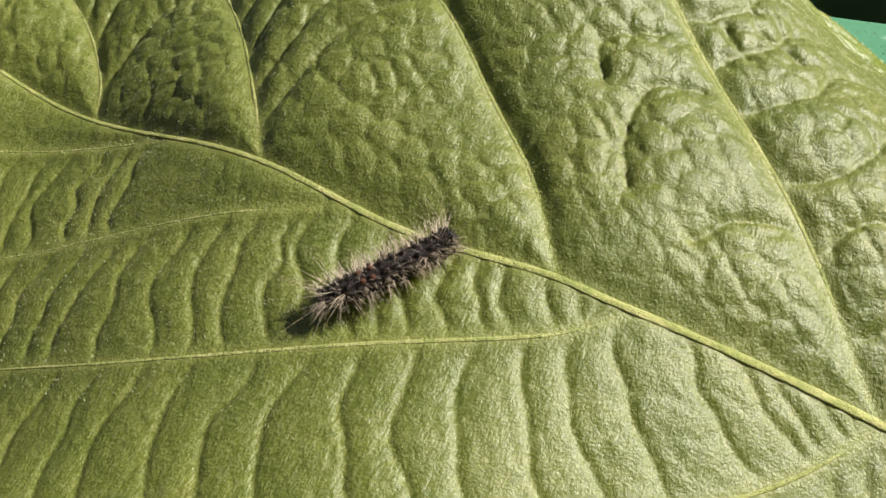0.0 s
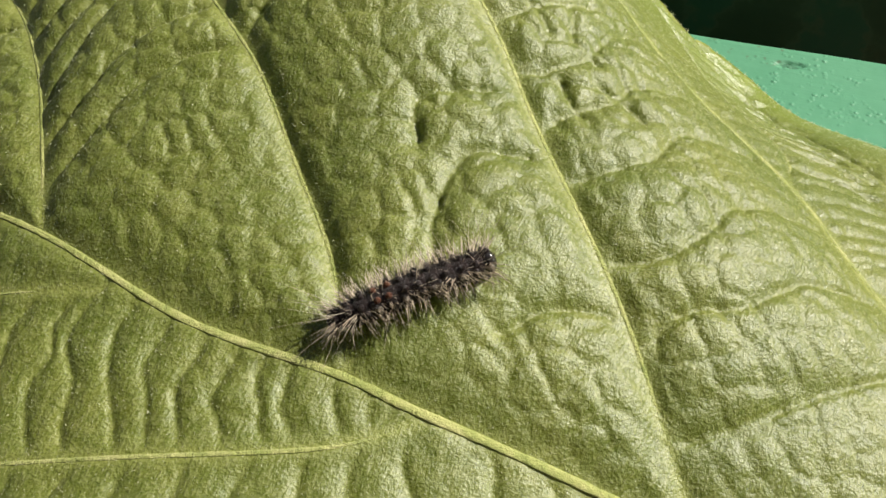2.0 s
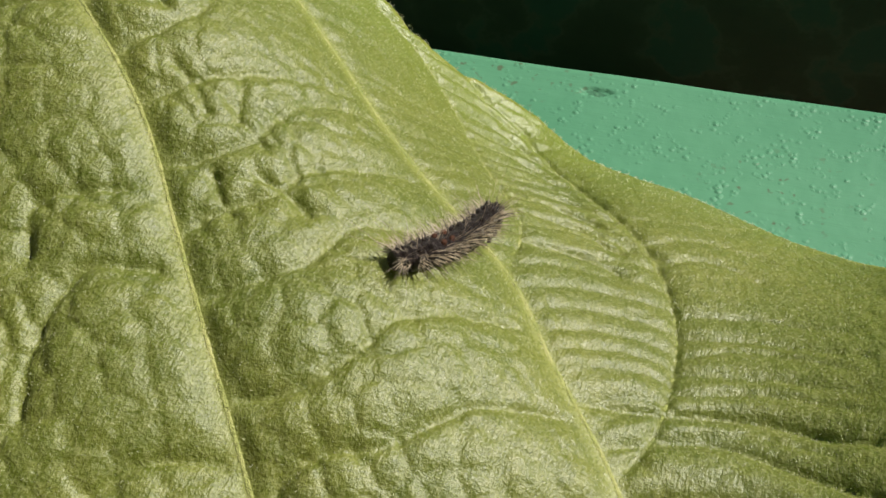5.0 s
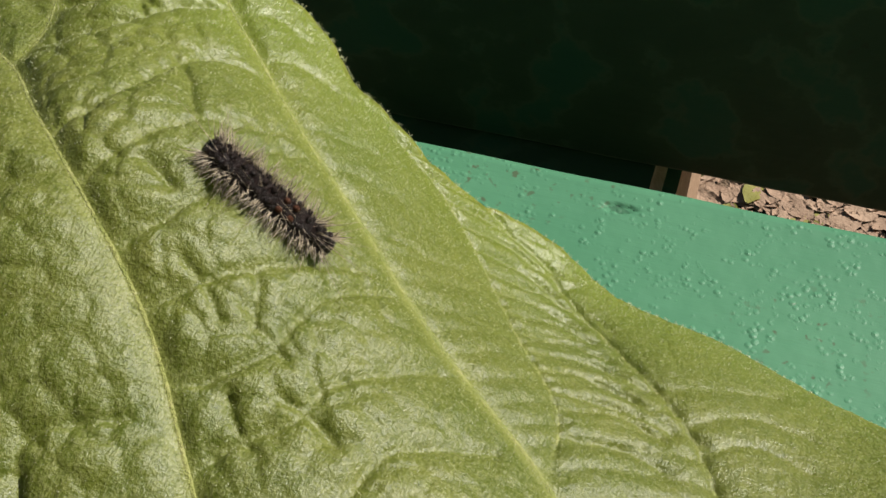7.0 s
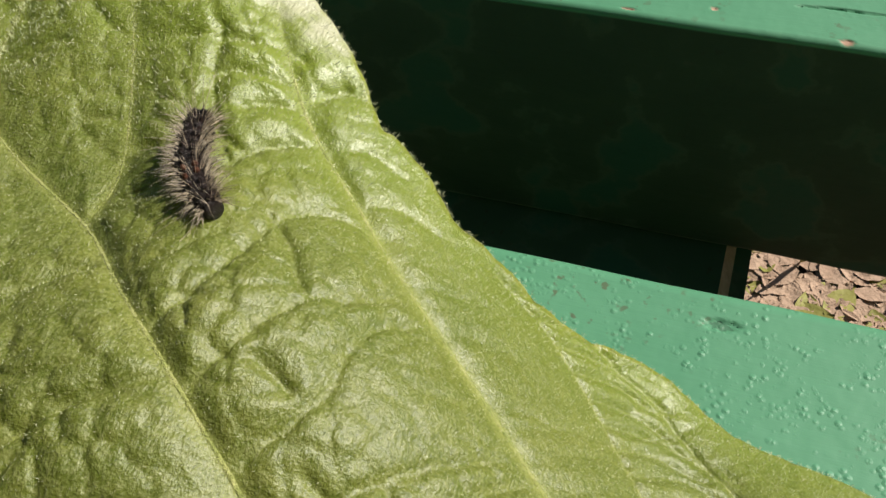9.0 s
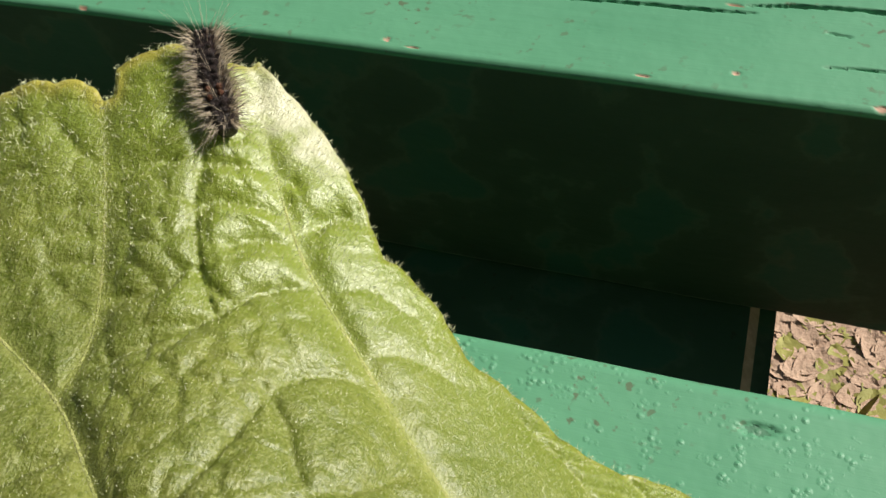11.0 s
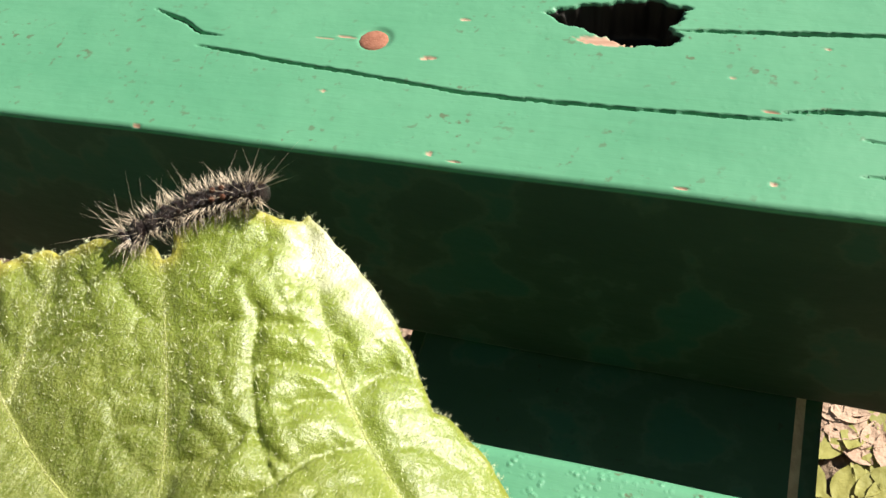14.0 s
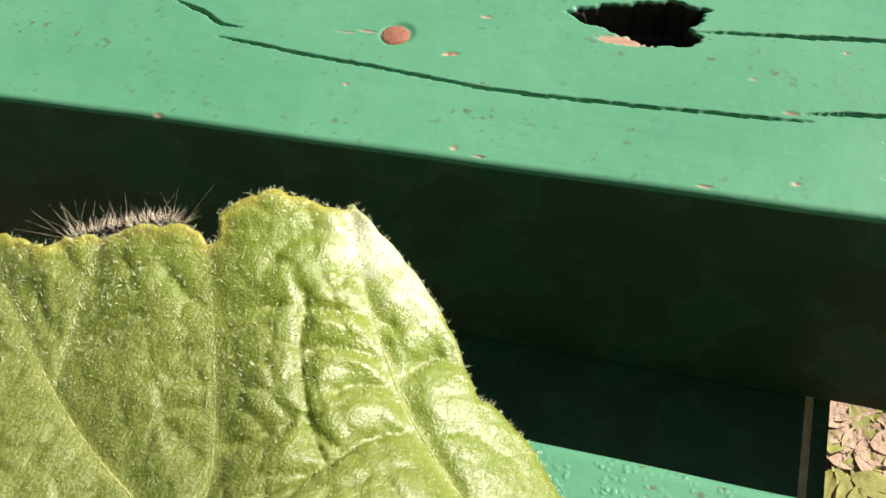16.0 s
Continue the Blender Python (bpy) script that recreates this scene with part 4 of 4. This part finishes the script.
def build_segment(i, parent):
    """One ring of the body with its warts and tufts of hair; x runs towards the head."""
    rnd = random.Random(50 + i)
    u = (i + 0.5) / SEGMENTS
    head = i == SEGMENTS - 1
    r = 0.00176 * (0.78 + 0.30 * math.sin(math.pi * min(0.95, max(0.08, u))) ** 0.5)
    r *= 0.8 if i == 0 else 1.0
    length = 0.00135 if not head else 0.00120
    bm = bmesh.new()
    bmesh.ops.create_uvsphere(bm, u_segments=24, v_segments=16, radius=1.0)
    for v in bm.verts:
        c = v.co.copy()
        flat = 1.0 if head else (1 - abs(c.x) ** 4) ** 0.25 / max(1e-6, (1 - c.x * c.x) ** 0.5) if abs(c.x) < 0.995 else 1.0
        flat = min(flat, 1.6)
        v.co = Vector((c.x * length, c.y * r * flat, c.z * r * 0.94 * flat * (1 + 0.07 * noise.noise(c * 4 + Vector((i, 0, 0))))))
    name = "head" if head else "body_ring"
    ring = part(name, bm, HEADSKIN if head else SKIN, parent, "glossy black head" if head else "")
    red = i in (3, 4)
    for a in (-58, -22, 22, 58):
        bm = bmesh.new()
        c = Vector((rnd.uniform(-0.15, 0.15) * length, r * math.sin(radians(a)), r * 0.94 * math.cos(radians(a))))
        bmesh.ops.create_uvsphere(bm, u_segments=8, v_segments=6, radius=1.0, matrix=Matrix.Translation(c * 0.99) @ Matrix.Diagonal((0.00046, 0.00042, 0.00048, 1)))
        part("wart", bm, WART if red and abs(a) < 30 else STRIPE if abs(a) > 30 and i % 2 else SKIN, ring)
    tufts = [rnd.uniform(-0.35, 0.35) for _ in range(8)]
    for mode in ("side", "dusk", "back", "crest", "long"):
        verts, faces = [], []
        for q in range({"side": 48, "dusk": 8, "back": 16, "crest": 4 if i > 1 else 30, "long": 7 if 1 < i < SEGMENTS - 2 else 14}[mode]):
            if mode in ("side", "dusk"):
                a = (-1, 1)[q % 2] * (52 + 30 * (q // 2 % 2)) + rnd.gauss(0, 8)
                reach = rnd.uniform(0.0013, 0.0033)
            elif mode in ("back", "crest"):
                a = (-58, -22, 22, 58)[q % 4] + rnd.gauss(0, 14)
                reach = rnd.uniform(0.0006, 0.0015)
            else:
                a = rnd.uniform(-95, 95)
                reach = rnd.uniform(0.0030, 0.0062 if 1 < i < SEGMENTS - 2 else 0.0100)
            lean = 0.9 if i > SEGMENTS - 3 else (-1.9 if i == 0 else -0.9) if i < 2 else 0.0
            sweep = tufts[(q % 4) if mode in ("side", "dusk") else 4 + q % 4] + rnd.gauss(0, 0.17) if mode != "long" else rnd.gauss(0, 0.5)
            d = Vector((sweep + lean * rnd.random(), math.sin(radians(a)), 0.94 * math.cos(radians(a)) + (0.18 if mode in ("side", "dusk") else 0.10))).normalized()
            root = Vector((rnd.uniform(-0.6, 0.6) * length, r * 0.92 * math.sin(radians(a)), r * 0.88 * math.cos(radians(a))))
            side = d.orthogonal().normalized()
            side.rotate(Matrix.Rotation(rnd.uniform(0, 6.28), 3, d))
            w, k0 = {"side": 0.000060, "dusk": 0.000050, "back": 0.000050, "crest": 0.000030, "long": 0.000028}[mode], len(verts)
            droop = Vector((0, 0, -0.25 * reach if mode in ("side", "dusk") else -0.06 * reach))
            for f in (0.0, 0.5, 1.0):
                c = root + d * reach * f + droop * f * f
                wf = w * (1.08 - f)
                verts += [c - side * wf, c + side * wf, c + d.cross(side) * wf]
            for lv in (0, 3):
                for q in range(3):
                    faces.append((k0 + lv + q, k0 + lv + (q + 1) % 3, k0 + lv + 3 + (q + 1) % 3, k0 + lv + 3 + q))
        arrays("hair_tuft", verts, faces, HAIRDARK if mode in ("back", "dusk") else HAIRPALE, ring, kind="stuff")
    if i in (2, 3, 4, 5, 9, 10, 11):
        for sgn in (-1, 1):
            bm = bmesh.new()
            bmesh.ops.create_cone(bm, cap_ends=True, segments=8, radius1=0.00028, radius2=0.00042, depth=0.0011)
            bmesh.ops.translate(bm, verts=bm.verts, vec=(0, sgn * r * 0.55, -r * 0.95))
            part("leg", bm, SKIN, ring)
    return ring


caterpillar = thing("caterpillar", "small black hairy caterpillar with pale side tufts and reddish warts", "caterpillar")
RINGS = [build_segment(i, caterpillar) for i in range(SEGMENTS)]


def motions():
    rows = CREEP_A + CREEP_B + CREEP_C
    walk(caterpillar, [(row[0], body_pose(row, 0.5)) for row in rows])
    for i, ring in enumerate(RINGS):
        u = (i + 0.5) / SEGMENTS
        walk(ring, [(row[0], body_pose(row, 0.5).inverted() @ body_pose(row, u)) for row in rows])


motions()
